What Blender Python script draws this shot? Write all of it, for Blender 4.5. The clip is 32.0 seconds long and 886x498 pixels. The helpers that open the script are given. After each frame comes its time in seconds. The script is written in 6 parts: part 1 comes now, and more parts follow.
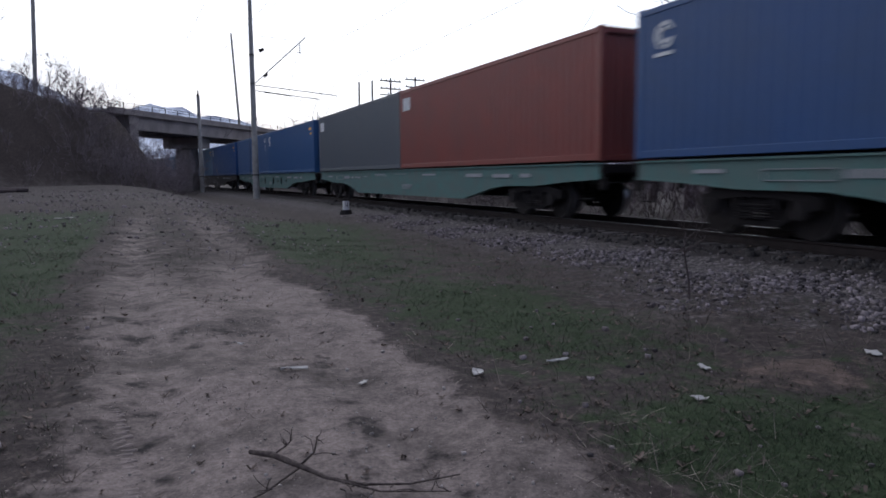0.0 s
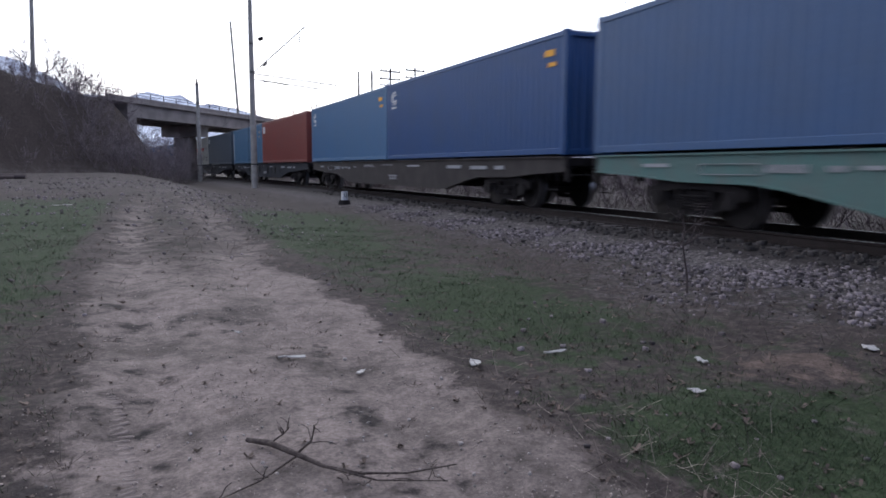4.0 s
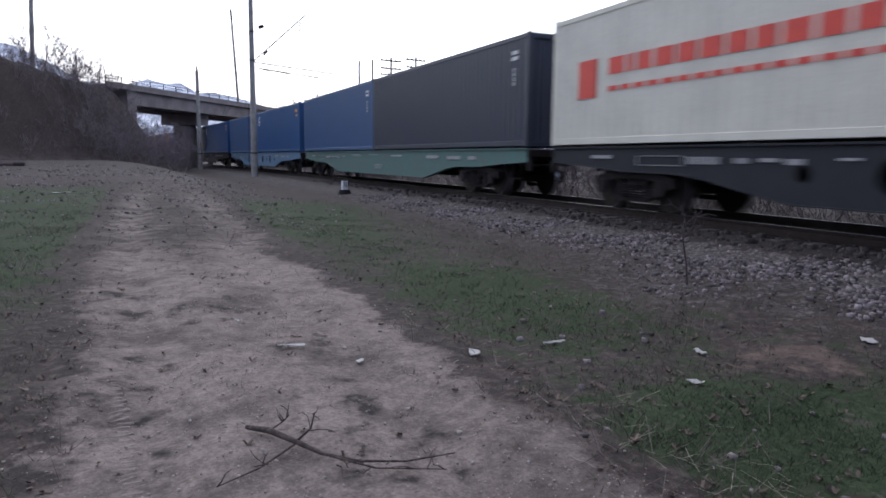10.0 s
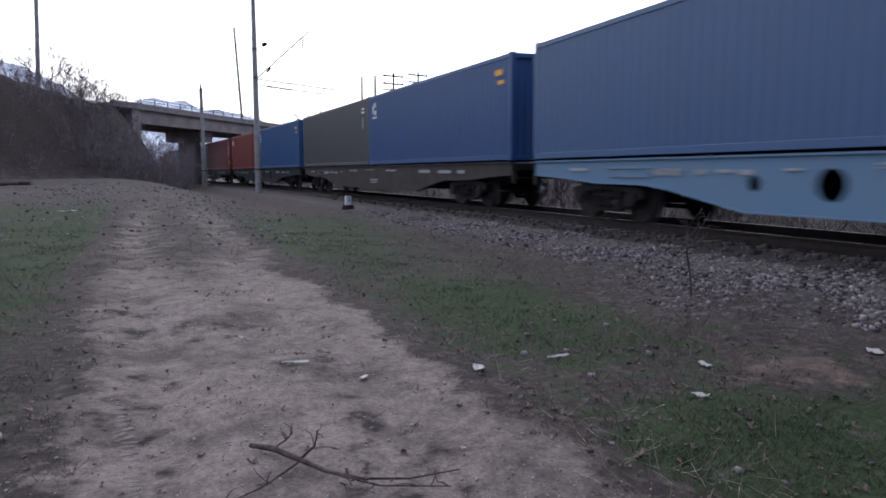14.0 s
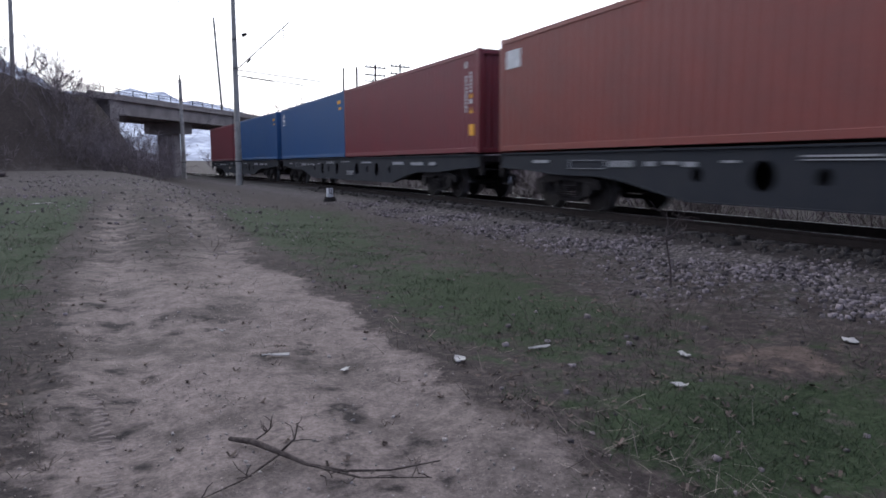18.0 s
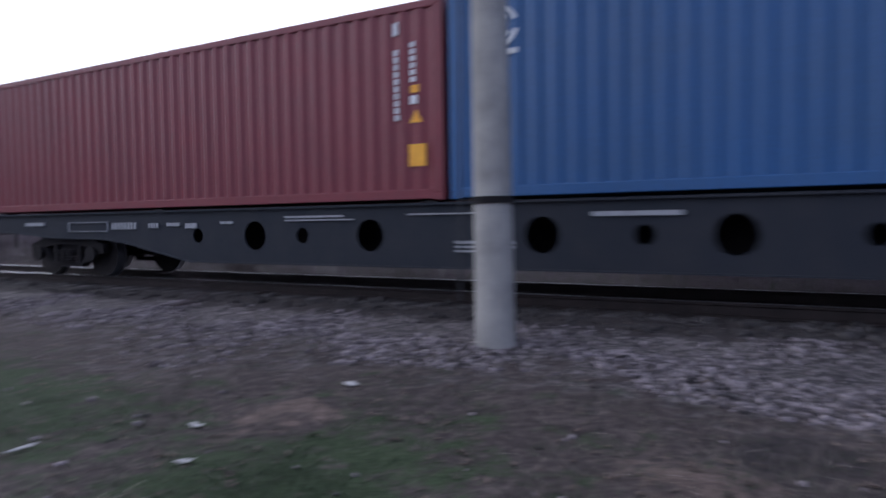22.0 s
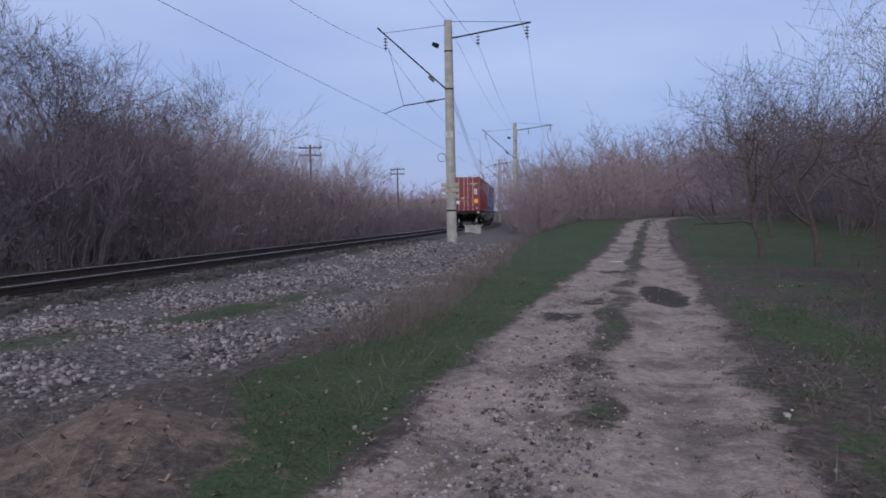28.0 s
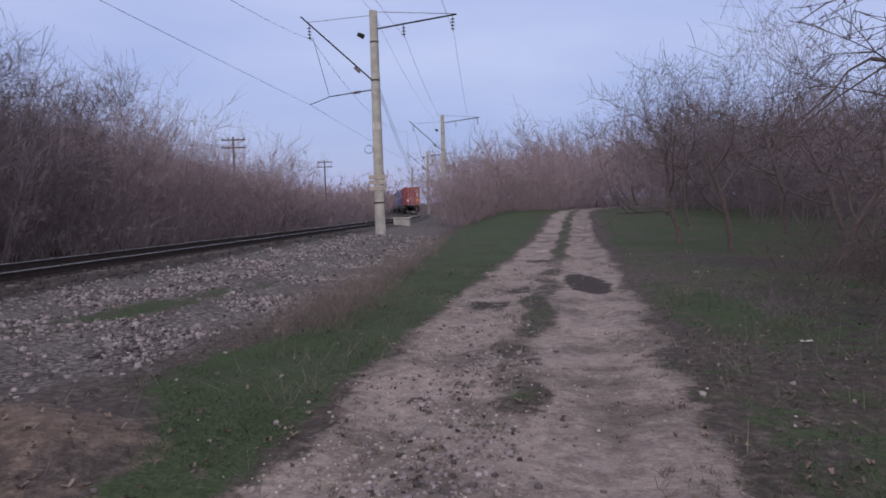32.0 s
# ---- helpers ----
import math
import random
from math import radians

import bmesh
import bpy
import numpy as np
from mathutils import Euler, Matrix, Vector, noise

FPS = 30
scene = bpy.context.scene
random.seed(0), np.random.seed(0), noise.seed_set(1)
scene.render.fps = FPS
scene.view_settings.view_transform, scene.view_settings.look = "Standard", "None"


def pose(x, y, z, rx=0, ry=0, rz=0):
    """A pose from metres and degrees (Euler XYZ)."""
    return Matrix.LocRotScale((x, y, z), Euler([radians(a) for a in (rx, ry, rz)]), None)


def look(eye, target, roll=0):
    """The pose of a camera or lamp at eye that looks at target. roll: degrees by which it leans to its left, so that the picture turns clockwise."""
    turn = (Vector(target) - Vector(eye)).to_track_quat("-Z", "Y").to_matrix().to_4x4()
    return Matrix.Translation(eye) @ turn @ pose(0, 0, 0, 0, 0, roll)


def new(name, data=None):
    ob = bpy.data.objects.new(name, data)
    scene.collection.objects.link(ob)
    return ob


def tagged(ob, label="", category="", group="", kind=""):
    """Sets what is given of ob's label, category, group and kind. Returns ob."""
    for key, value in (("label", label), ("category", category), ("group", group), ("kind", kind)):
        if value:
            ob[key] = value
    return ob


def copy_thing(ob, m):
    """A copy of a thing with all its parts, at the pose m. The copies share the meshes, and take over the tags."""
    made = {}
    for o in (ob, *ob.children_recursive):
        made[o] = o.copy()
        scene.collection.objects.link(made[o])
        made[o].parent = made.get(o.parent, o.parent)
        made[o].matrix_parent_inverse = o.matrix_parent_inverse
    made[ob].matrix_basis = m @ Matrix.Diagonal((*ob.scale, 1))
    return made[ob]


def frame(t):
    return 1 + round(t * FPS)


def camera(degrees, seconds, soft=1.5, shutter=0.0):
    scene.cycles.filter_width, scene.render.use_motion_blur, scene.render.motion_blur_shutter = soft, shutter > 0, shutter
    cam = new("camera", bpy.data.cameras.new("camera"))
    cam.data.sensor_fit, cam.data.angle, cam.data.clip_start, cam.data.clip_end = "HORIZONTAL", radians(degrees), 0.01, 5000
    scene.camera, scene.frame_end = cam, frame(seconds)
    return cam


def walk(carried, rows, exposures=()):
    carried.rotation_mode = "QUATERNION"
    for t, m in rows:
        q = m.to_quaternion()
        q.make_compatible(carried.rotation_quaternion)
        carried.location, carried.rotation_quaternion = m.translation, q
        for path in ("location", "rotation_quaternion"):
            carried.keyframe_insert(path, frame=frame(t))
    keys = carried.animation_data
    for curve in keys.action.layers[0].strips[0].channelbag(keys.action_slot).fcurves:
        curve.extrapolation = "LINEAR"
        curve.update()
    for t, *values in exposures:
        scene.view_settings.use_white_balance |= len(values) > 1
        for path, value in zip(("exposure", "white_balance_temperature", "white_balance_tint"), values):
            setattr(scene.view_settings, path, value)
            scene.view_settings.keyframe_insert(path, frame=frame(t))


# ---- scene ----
cam = camera(65.57, 32.0, soft=1.7, shutter=0.6)

# seconds, eye x, y, z, yaw, pitch, roll
PATH = [
    (0, -0.404, 0.300, 1.496, -22.40, -6.05, -0.56),
    (0.5, -0.405, 0.299, 1.497, -22.24, -6.50, -0.44),
    (1, -0.407, 0.298, 1.497, -22.41, -6.33, -0.35),
    (1.5, -0.406, 0.302, 1.493, -22.48, -6.15, -0.07),
    (2, -0.405, 0.306, 1.490, -22.43, -6.49, -0.19),
    (2.5, -0.405, 0.309, 1.489, -22.53, -6.83, 0.03),
    (3, -0.405, 0.313, 1.488, -22.62, -6.72, 0.29),
    (3.5, -0.406, 0.312, 1.487, -22.64, -6.74, 0.12),
    (5.5, -0.407, 0.309, 1.485, -22.32, -6.92, 0.29),
    (6, -0.408, 0.308, 1.484, -22.41, -7.17, 0.54),
    (6.5, -0.407, 0.308, 1.484, -22.65, -7.29, 0.50),
    (7, -0.407, 0.307, 1.485, -22.71, -7.14, 0.56),
    (7.5, -0.409, 0.309, 1.483, -22.65, -7.09, 0.56),
    (8, -0.411, 0.311, 1.482, -22.56, -7.54, 0.60),
    (8.5, -0.410, 0.317, 1.481, -22.57, -7.89, 0.50),
    (9, -0.409, 0.323, 1.479, -22.55, -7.75, 0.69),
    (9.5, -0.409, 0.318, 1.479, -22.57, -7.42, 0.47),
    (10, -0.410, 0.314, 1.480, -22.61, -7.54, 0.52),
    (10.5, -0.408, 0.311, 1.483, -22.30, -7.46, 0.31),
    (11, -0.406, 0.309, 1.486, -22.30, -7.30, -0.01),
    (11.5, -0.409, 0.306, 1.488, -22.16, -6.71, -0.13),
    (12, -0.412, 0.303, 1.490, -21.91, -6.80, -0.48),
    (12.5, -0.409, 0.305, 1.492, -21.98, -6.96, -0.29),
    (13, -0.407, 0.306, 1.494, -22.14, -6.72, -0.11),
    (13.5, -0.404, 0.305, 1.493, -22.14, -6.41, -0.08),
    (15.5, -0.392, 0.301, 1.489, -23.28, -6.70, -0.66),
    (16, -0.389, 0.300, 1.488, -23.58, -7.02, -0.55),
    (16.5, -0.392, 0.306, 1.486, -23.41, -7.23, -0.23),
    (17, -0.395, 0.312, 1.484, -23.36, -7.18, -0.13),
    (17.5, -0.390, 0.311, 1.485, -23.55, -6.97, -0.13),
    (18, -0.386, 0.310, 1.486, -23.70, -7.06, -0.15),
    (18.5, -0.386, 0.308, 1.489, -23.80, -7.06, -0.33),
    (19, -0.386, 0.305, 1.491, -24.05, -6.61, 0.01),
    (19.5, -0.388, 0.307, 1.488, -24.25, -6.51, 0.01),
    (20, -0.391, 0.308, 1.485, -23.95, -6.90, -0.05),
    (20.5, -0.373, 0.290, 1.498, -26.36, -6.54, 0.05),
    (21, -0.282, 0.285, 1.525, -34.65, -5.38, -0.63),
    (21.5, -0.188, 0.248, 1.528, -45.47, -3.63, -0.11),
    (22, -0.017, 0.197, 1.509, -59.95, -2.47, -0.89),
    (22.5, 0.216, 0.172, 1.549, -78.70, -1.77, -1.86),
    (22.8, 0.350, 0.004, 1.505, -92.00, -0.49, -0.30),
    (23, 0.356, -0.105, 1.493, -100.64, 0.35, -0.81),
    (23.2, 0.389, -0.205, 1.498, -109.75, 0.31, -0.18),
    (23.5, 0.479, -0.375, 1.503, -124.78, -0.11, 0.05),
    (23.7, 0.578, -0.394, 1.469, -134.18, -0.40, -0.22),
    (23.8, 0.609, -0.440, 1.502, -137.97, -0.74, -0.19),
    (24, 0.544, -0.473, 1.476, -144.52, -0.66, -0.38),
    (24.5, 0.561, -0.526, 1.464, -155.85, 0.31, -1.07),
    (25, 0.553, -0.541, 1.462, -162.40, 0.59, -0.67),
    (25.5, 0.534, -0.528, 1.468, -164.79, -0.06, -0.46),
    (26, 0.515, -0.515, 1.473, -166.68, -0.39, -1.16),
    (26.5, 0.505, -0.530, 1.460, -168.25, -1.10, -1.10),
    (28.5, 0.465, -0.575, 1.430, -170.60, -2.95, -0.95),
    (29, 0.459, -0.585, 1.416, -172.19, -2.62, -0.92),
    (29.5, 0.452, -0.604, 1.409, -173.82, -3.44, -0.59),
    (30, 0.444, -0.624, 1.401, -175.15, -3.73, -0.80),
    (30.5, 0.434, -0.624, 1.403, -175.61, -3.83, -0.31),
    (31, 0.425, -0.624, 1.406, -176.03, -3.73, -1.35),
    (31.5, 0.430, -0.629, 1.402, -175.90, -3.95, -1.01),
    (32, 0.436, -0.635, 1.399, -175.57, -3.51, -1.35),
]


def eye_pose(x, y, z, yaw, pitch, roll):
    return pose(x, y, z) @ pose(0, 0, 0, 0, 0, yaw) @ pose(0, 0, 0, 90 + pitch) @ pose(0, 0, 0, 0, 0, roll)


walk(cam, [(r[0], eye_pose(*r[1:])) for r in PATH],
     exposures=[(0, -0.7, 5850, 8), (1.5, -0.48, 5900, 8), (3.5, -0.12, 5900, 8), (20.0, -0.16, 5900, 8), (21.5, -0.15, 5700, 10), (22.6, -0.1, 5350, 15),
                (23.3, -0.05, 5550, 15), (24.1, 0.08, 6050, 14), (24.6, 0.12, 6050, 12), (25.0, -0.3, 6000, 10), (26.2, -0.3, 5750, 8), (29, -0.19, 6050, 8), (30.5, -0.17, 6150, 11), (32, -0.15, 6350, 14)])

# ---- light: dusk, thin cloud, the sun just gone behind the hills ahead of the first view ----
SUNSET = Vector((0.05, 0.985, 0.12)).normalized()


def make_world():
    w = bpy.data.worlds.new("dusk_sky")
    scene.world = w
    w.use_nodes = True
    nt = w.node_tree
    nt.nodes.clear()
    N, K = nt.nodes.new, nt.links.new
    o, bg = N("ShaderNodeOutputWorld"), N("ShaderNodeBackground")
    sky = N("ShaderNodeTexSky")
    sky.sky_type, sky.sun_disc = "NISHITA", False
    sky.sun_elevation, sky.sun_rotation = radians(3.0), radians(3.0)
    sky.air_density, sky.dust_density, sky.ozone_density = 1.0, 0.3, 2.0
    geo = N("ShaderNodeTexCoord")
    dot = N("ShaderNodeVectorMath")
    dot.operation = "DOT_PRODUCT"
    dot.inputs[1].default_value = SUNSET
    K(geo.outputs["Generated"], dot.inputs[0])
    glow = N("ShaderNodeMapRange")
    glow.inputs[1].default_value, glow.inputs[2].default_value = -0.5, 1.0
    glow.interpolation_type = "SMOOTHSTEP"
    K(dot.outputs["Value"], glow.inputs[0])
    # cloud veil, stretched flat
    mp = N("ShaderNodeMapping")
    mp.inputs["Scale"].default_value = (1.0, 1.0, 4.0)
    K(geo.outputs["Generated"], mp.inputs[0])
    no = N("ShaderNodeTexNoise")
    no.inputs["Scale"].default_value, no.inputs["Detail"].default_value = 2.0, 5.0
    K(mp.outputs[0], no.inputs["Vector"])
    sxyz = N("ShaderNodeSeparateXYZ")
    K(geo.outputs["Generated"], sxyz.inputs[0])
    up = N("ShaderNodeMath")
    up.operation = "MULTIPLY_ADD"
    up.inputs[1].default_value = 1.25
    K(sxyz.outputs[2], up.inputs[0])
    wob = N("ShaderNodeMapRange")
    wob.inputs[3].default_value, wob.inputs[4].default_value = -0.22, 0.30
    K(no.outputs["Fac"], wob.inputs[0])
    K(wob.outputs[0], up.inputs[2])
    rc = N("ShaderNodeValToRGB")
    rc.color_ramp.elements[0].position, rc.color_ramp.elements[1].position = 0.05, 0.62
    rc.color_ramp.elements[0].color = (0.33, 0.42, 0.82, 1)
    rc.color_ramp.elements[1].color = (0.76, 0.80, 1.04, 1)
    K(up.outputs[0], rc.inputs[0])
    warm = N("ShaderNodeMix")
    warm.data_type = "RGBA"
    warm.inputs[7].default_value = (2.6, 2.5, 2.55, 1)
    K(glow.outputs[0], warm.inputs[0])
    K(rc.outputs[0], warm.inputs[6])
    sc = N("ShaderNodeVectorMath")
    sc.operation = "SCALE"
    sc.inputs["Scale"].default_value = 0.06
    K(sky.outputs[0], sc.inputs[0])
    add = N("ShaderNodeVectorMath")
    add.operation = "ADD"
    K(sc.outputs[0], add.inputs[0])
    K(warm.outputs[2], add.inputs[1])
    K(add.outputs[0], bg.inputs[0])
    bg.inputs[1].default_value = 0.85
    K(bg.outputs[0], o.inputs[0])


make_world()
sun = new("dusk_sun", bpy.data.lights.new("dusk_sun", "SUN"))
sun.data.energy, sun.data.angle, sun.data.color = 0.5, radians(30), (1.0, 0.93, 0.86)
sun.matrix_world = look(SUNSET * 100 + Vector((0, 0, 12)), (0, 0, 0))


# ---- materials ----
def mat(name, color, color2=None, rough=0.8, metal=0.0, scale=6.0, bump=0.15, fine=60.0, spread=0.5, vary=(0.55, 1.4), island=False, obj_random=0.0):
    """Two-scale procedural surface: stains of color2 on color, fine grain in the relief."""
    m = bpy.data.materials.new(name)
    m.use_nodes = True
    nt = m.node_tree
    N, K = nt.nodes.new, nt.links.new
    b = nt.nodes["Principled BSDF"]
    b.inputs["Roughness"].default_value, b.inputs["Metallic"].default_value = rough, metal
    b.inputs["Specular IOR Level"].default_value = 0.5 if rough < 0.7 else 0.25
    tc = N("ShaderNodeTexCoord")
    n1 = N("ShaderNodeTexNoise")
    n1.inputs["Scale"].default_value, n1.inputs["Detail"].default_value = scale, 8
    K(tc.outputs["Object"], n1.inputs["Vector"])
    r = N("ShaderNodeMapRange")
    r.inputs[1].default_value, r.inputs[2].default_value = 0.5 - spread / 4, 0.5 + spread / 2
    K(n1.outputs["Fac"], r.inputs[0])
    mx = N("ShaderNodeMix")
    mx.data_type = "RGBA"
    c2 = color2 or tuple(c * 0.6 for c in color)
    mx.inputs[6].default_value, mx.inputs[7].default_value = (*color, 1), (*c2, 1)
    K(r.outputs[0], mx.inputs[0])
    n2 = N("ShaderNodeTexNoise")
    n2.inputs["Scale"].default_value, n2.inputs["Detail"].default_value = fine, 4
    K(tc.outputs["Object"], n2.inputs["Vector"])
    hv = N("ShaderNodeHueSaturation")
    v = N("ShaderNodeMapRange")
    v.inputs[3].default_value, v.inputs[4].default_value = 0.75, 1.25
    src = n2.outputs["Fac"]
    if island:
        gi = N("ShaderNodeNewGeometry")
        src = gi.outputs["Random Per Island"]
        v.inputs[3].default_value, v.inputs[4].default_value = vary
    if obj_random:
        oi = N("ShaderNodeObjectInfo")
        src = oi.outputs["Random"]
        v.inputs[3].default_value, v.inputs[4].default_value = 1 - obj_random, 1 + obj_random
    K(src, v.inputs[0])
    K(v.outputs[0], hv.inputs["Value"])
    K(mx.outputs[2], hv.inputs["Color"])
    K(hv.outputs[0], b.inputs["Base Color"])
    if bump:
        bp = N("ShaderNodeBump")
        bp.inputs["Strength"].default_value, bp.inputs["Distance"].default_value = bump, 0.01
        K(n2.outputs["Fac"], bp.inputs["Height"])
        K(bp.outputs[0], b.inputs["Normal"])
    return m


M_CONCRETE = mat("weathered_concrete", (0.36, 0.34, 0.31), (0.22, 0.21, 0.2), 0.9, scale=3, fine=80)
M_CONCRETE_DK = mat("old_dark_concrete", (0.27, 0.24, 0.23), (0.17, 0.15, 0.145), 0.95, scale=0.8, fine=40)
M_RAIL = mat("rusty_rail_steel", (0.035, 0.026, 0.024), (0.02, 0.016, 0.015), 0.75, 0.3)
M_RAILTOP = mat("worn_bright_rail_head", (0.42, 0.42, 0.44), (0.3, 0.3, 0.3), 0.3, 0.9)
M_SLEEPER = mat("oiled_sleeper_concrete", (0.09, 0.08, 0.08), (0.04, 0.036, 0.036), 0.9, obj_random=0.3)
M_STEEL_DK = mat("dirty_dark_steel", (0.012, 0.01, 0.011), (0.02, 0.016, 0.015), 0.92, 0.0, scale=4)
M_WIRE = mat("dull_wire", (0.04, 0.04, 0.045), None, 0.6, 0.5)
M_INSUL = mat("brown_glazed_insulator", (0.05, 0.035, 0.03), None, 0.25)
M_WHITE = mat("white_paint", (0.72, 0.72, 0.72), (0.5, 0.5, 0.5), 0.7)
M_YELLOW = mat("yellow_orange_sticker", (0.85, 0.42, 0.03), (0.7, 0.3, 0.02), 0.6)
M_RED = mat("red_lettering", (0.62, 0.06, 0.04), (0.5, 0.05, 0.04), 0.6)
M_BARK = mat("grey_brown_bark", (0.085, 0.066, 0.064), (0.05, 0.04, 0.041), 0.95, scale=10)
M_TWIG = mat("purplish_brown_twigs", (0.158, 0.126, 0.143), (0.112, 0.091, 0.105), 0.95, island=True, vary=(0.75, 1.25))
M_TWIG_DK = mat("dark_orchard_twigs", (0.1, 0.08, 0.088), (0.07, 0.057, 0.064), 0.95, island=True, vary=(0.75, 1.25))
# Reddish twigs, lightened so the far brush carries distance haze in its colour.
M_TWIG_RED = mat("reddish_brown_twigs", (0.25, 0.193, 0.205), (0.185, 0.146, 0.157), 0.95, island=True, vary=(0.75, 1.25))
M_DRY = mat("dry_straw_grass", (0.14, 0.116, 0.1), (0.095, 0.079, 0.07), 0.9, island=True)
M_STALK = mat("pale_dead_stalk", (0.3, 0.255, 0.215), (0.2, 0.165, 0.14), 0.9, island=True)
M_DEADLEAF = mat("brown_leaf_litter", (0.1, 0.075, 0.062), (0.055, 0.043, 0.038), 0.95, island=True, vary=(0.4, 1.9))
M_DARKBARK = mat("dark_flaking_bark", (0.05, 0.038, 0.035), (0.11, 0.09, 0.08), 0.95, scale=30, bump=0.8)
M_GRASS = mat("young_green_grass", (0.037, 0.057, 0.026), (0.045, 0.053, 0.032), 0.8, island=True)
M_STONE = mat("grey_crushed_stone", (0.128, 0.109, 0.112), (0.08, 0.068, 0.071), 0.9, island=True, scale=20, vary=(0.2, 2.5))
# Bank twigs paled past their own tone, standing in for lens veil.
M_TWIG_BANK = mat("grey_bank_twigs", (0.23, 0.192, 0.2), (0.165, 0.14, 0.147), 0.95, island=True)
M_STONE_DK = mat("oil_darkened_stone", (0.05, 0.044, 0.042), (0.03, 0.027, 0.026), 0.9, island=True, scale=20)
M_SIGN = mat("faded_sign_plate", (0.34, 0.3, 0.27), (0.22, 0.195, 0.18), 0.7)
M_CLOD = mat("crumbled_dry_earth", (0.3, 0.25, 0.225), (0.22, 0.182, 0.165), 0.95, island=True, scale=20, vary=(0.7, 1.3))
M_PALE = mat("pale_flinty_pebble", (0.28, 0.25, 0.235), (0.18, 0.16, 0.15), 0.9, island=True, scale=20)
M_LITTER = mat("pale_plastic_litter", (0.38, 0.36, 0.345), (0.25, 0.235, 0.225), 0.6)


# ---- mesh helpers ----
def mesh_of(name, verts, faces, material=None, smooth=False):
    me = bpy.data.meshes.new(name)
    me.from_pydata([tuple(v) for v in verts], [], [tuple(f) for f in faces])
    if material:
        me.materials.append(material)
    if smooth:
        me.polygons.foreach_set("use_smooth", [True] * len(me.polygons))
    me.update()
    return me


def part(name, bm, material, parent=None, label="", m=None):
    me = bpy.data.meshes.new(name)
    bm.to_mesh(me)
    bm.free()
    if material:
        me.materials.append(material)
    ob = new(name, me)
    if parent:
        ob.parent = parent
    if m is not None:
        ob.matrix_basis = m
    if label:
        ob["label"] = label
    return ob


def again(ob, m, parent=None):
    """The same piece once more, on the same mesh."""
    o = new(ob.name.split(".")[0], ob.data)
    o.parent = parent or ob.parent
    o.matrix_basis = m
    return o


def box(x0, x1, y0, y1, z0, z1, bevel=0.0, bm=None):
    bm = bm or bmesh.new()
    g = bmesh.ops.create_cube(bm, size=1.0, matrix=Matrix.LocRotScale(((x0 + x1) / 2, (y0 + y1) / 2, (z0 + z1) / 2), None, (x1 - x0, y1 - y0, z1 - z0)))
    if bevel:
        es = list({e for v in g["verts"] for e in v.link_edges})
        bmesh.ops.bevel(bm, geom=es, offset=bevel, segments=1, affect="EDGES", clamp_overlap=True)
    return bm


def cyl(p0, p1, r0, r1=None, seg=12, bm=None):
    bm = bm or bmesh.new()
    p0, p1 = Vector(p0), Vector(p1)
    d = p1 - p0
    m = Matrix.Translation((p0 + p1) / 2) @ d.to_track_quat("Z", "Y").to_matrix().to_4x4()
    bmesh.ops.create_cone(bm, cap_ends=True, segments=seg, radius1=r0, radius2=r0 if r1 is None else r1, depth=d.length, matrix=m)
    return bm


def prism(points, y0, y1, bm=None):
    """Polygon in x, z drawn out along y."""
    bm = bm or bmesh.new()
    a = [bm.verts.new((x, y0, z)) for x, z in points]
    b = [bm.verts.new((x, y1, z)) for x, z in points]
    bm.faces.new(a)
    bm.faces.new(b[::-1])
    for i in range(len(a)):
        j = (i + 1) % len(a)
        bm.faces.new((a[j], a[i], b[i], b[j]))
    bmesh.ops.recalc_face_normals(bm, faces=bm.faces)
    return bm


def mesh_np(name, V, F, material):
    """A mesh from arrays of vertices and equal-sized faces."""
    me = bpy.data.meshes.new(name)
    V, F = np.asarray(V, np.float32), np.asarray(F, np.int32)
    k = F.shape[1]
    me.vertices.add(len(V))
    me.vertices.foreach_set("co", V.ravel())
    me.loops.add(F.size)
    me.loops.foreach_set("vertex_index", F.ravel())
    me.polygons.add(len(F))
    me.polygons.foreach_set("loop_start", np.arange(0, F.size, k))
    me.update(calc_edges=True)
    me.materials.append(material)
    return me


def tubes(lines, sides=3):
    V, F = [], []
    n = 0
    ang = np.arange(sides) * 2 * math.pi / sides
    ca, sa = np.cos(ang)[None, :, None], np.sin(ang)[None, :, None]
    for pts, rad in lines:
        pts = np.asarray(pts, float)
        d = np.gradient(pts, axis=0)
        d /= np.linalg.norm(d, axis=1, keepdims=True) + 1e-9
        u = np.cross(d, (0.31, 0.17, 0.93) if abs(d[0, 2]) < 0.8 else (0.95, 0.2, 0.1))
        u /= np.linalg.norm(u, axis=1, keepdims=True) + 1e-9
        w = np.cross(d, u)
        r = np.asarray(rad)[:, None, None]
        V.append((pts[:, None] + r * (ca * u[:, None] + sa * w[:, None])).reshape(-1, 3))
        m = len(pts)
        i = (n + np.arange(m - 1)[:, None] * sides + np.arange(sides)[None])
        j = (n + np.arange(m - 1)[:, None] * sides + (np.arange(sides)[None] + 1) % sides)
        F.append(np.stack([i, j, j + sides, i + sides], -1).reshape(-1, 4))
        n += m * sides
    return np.concatenate(V), np.concatenate(F)


# ---- plan: the track, the ground ----
RAIL_Z = 0.44
LIFT = 0.1  # wagon bodies ride this much above their springs' lowest place


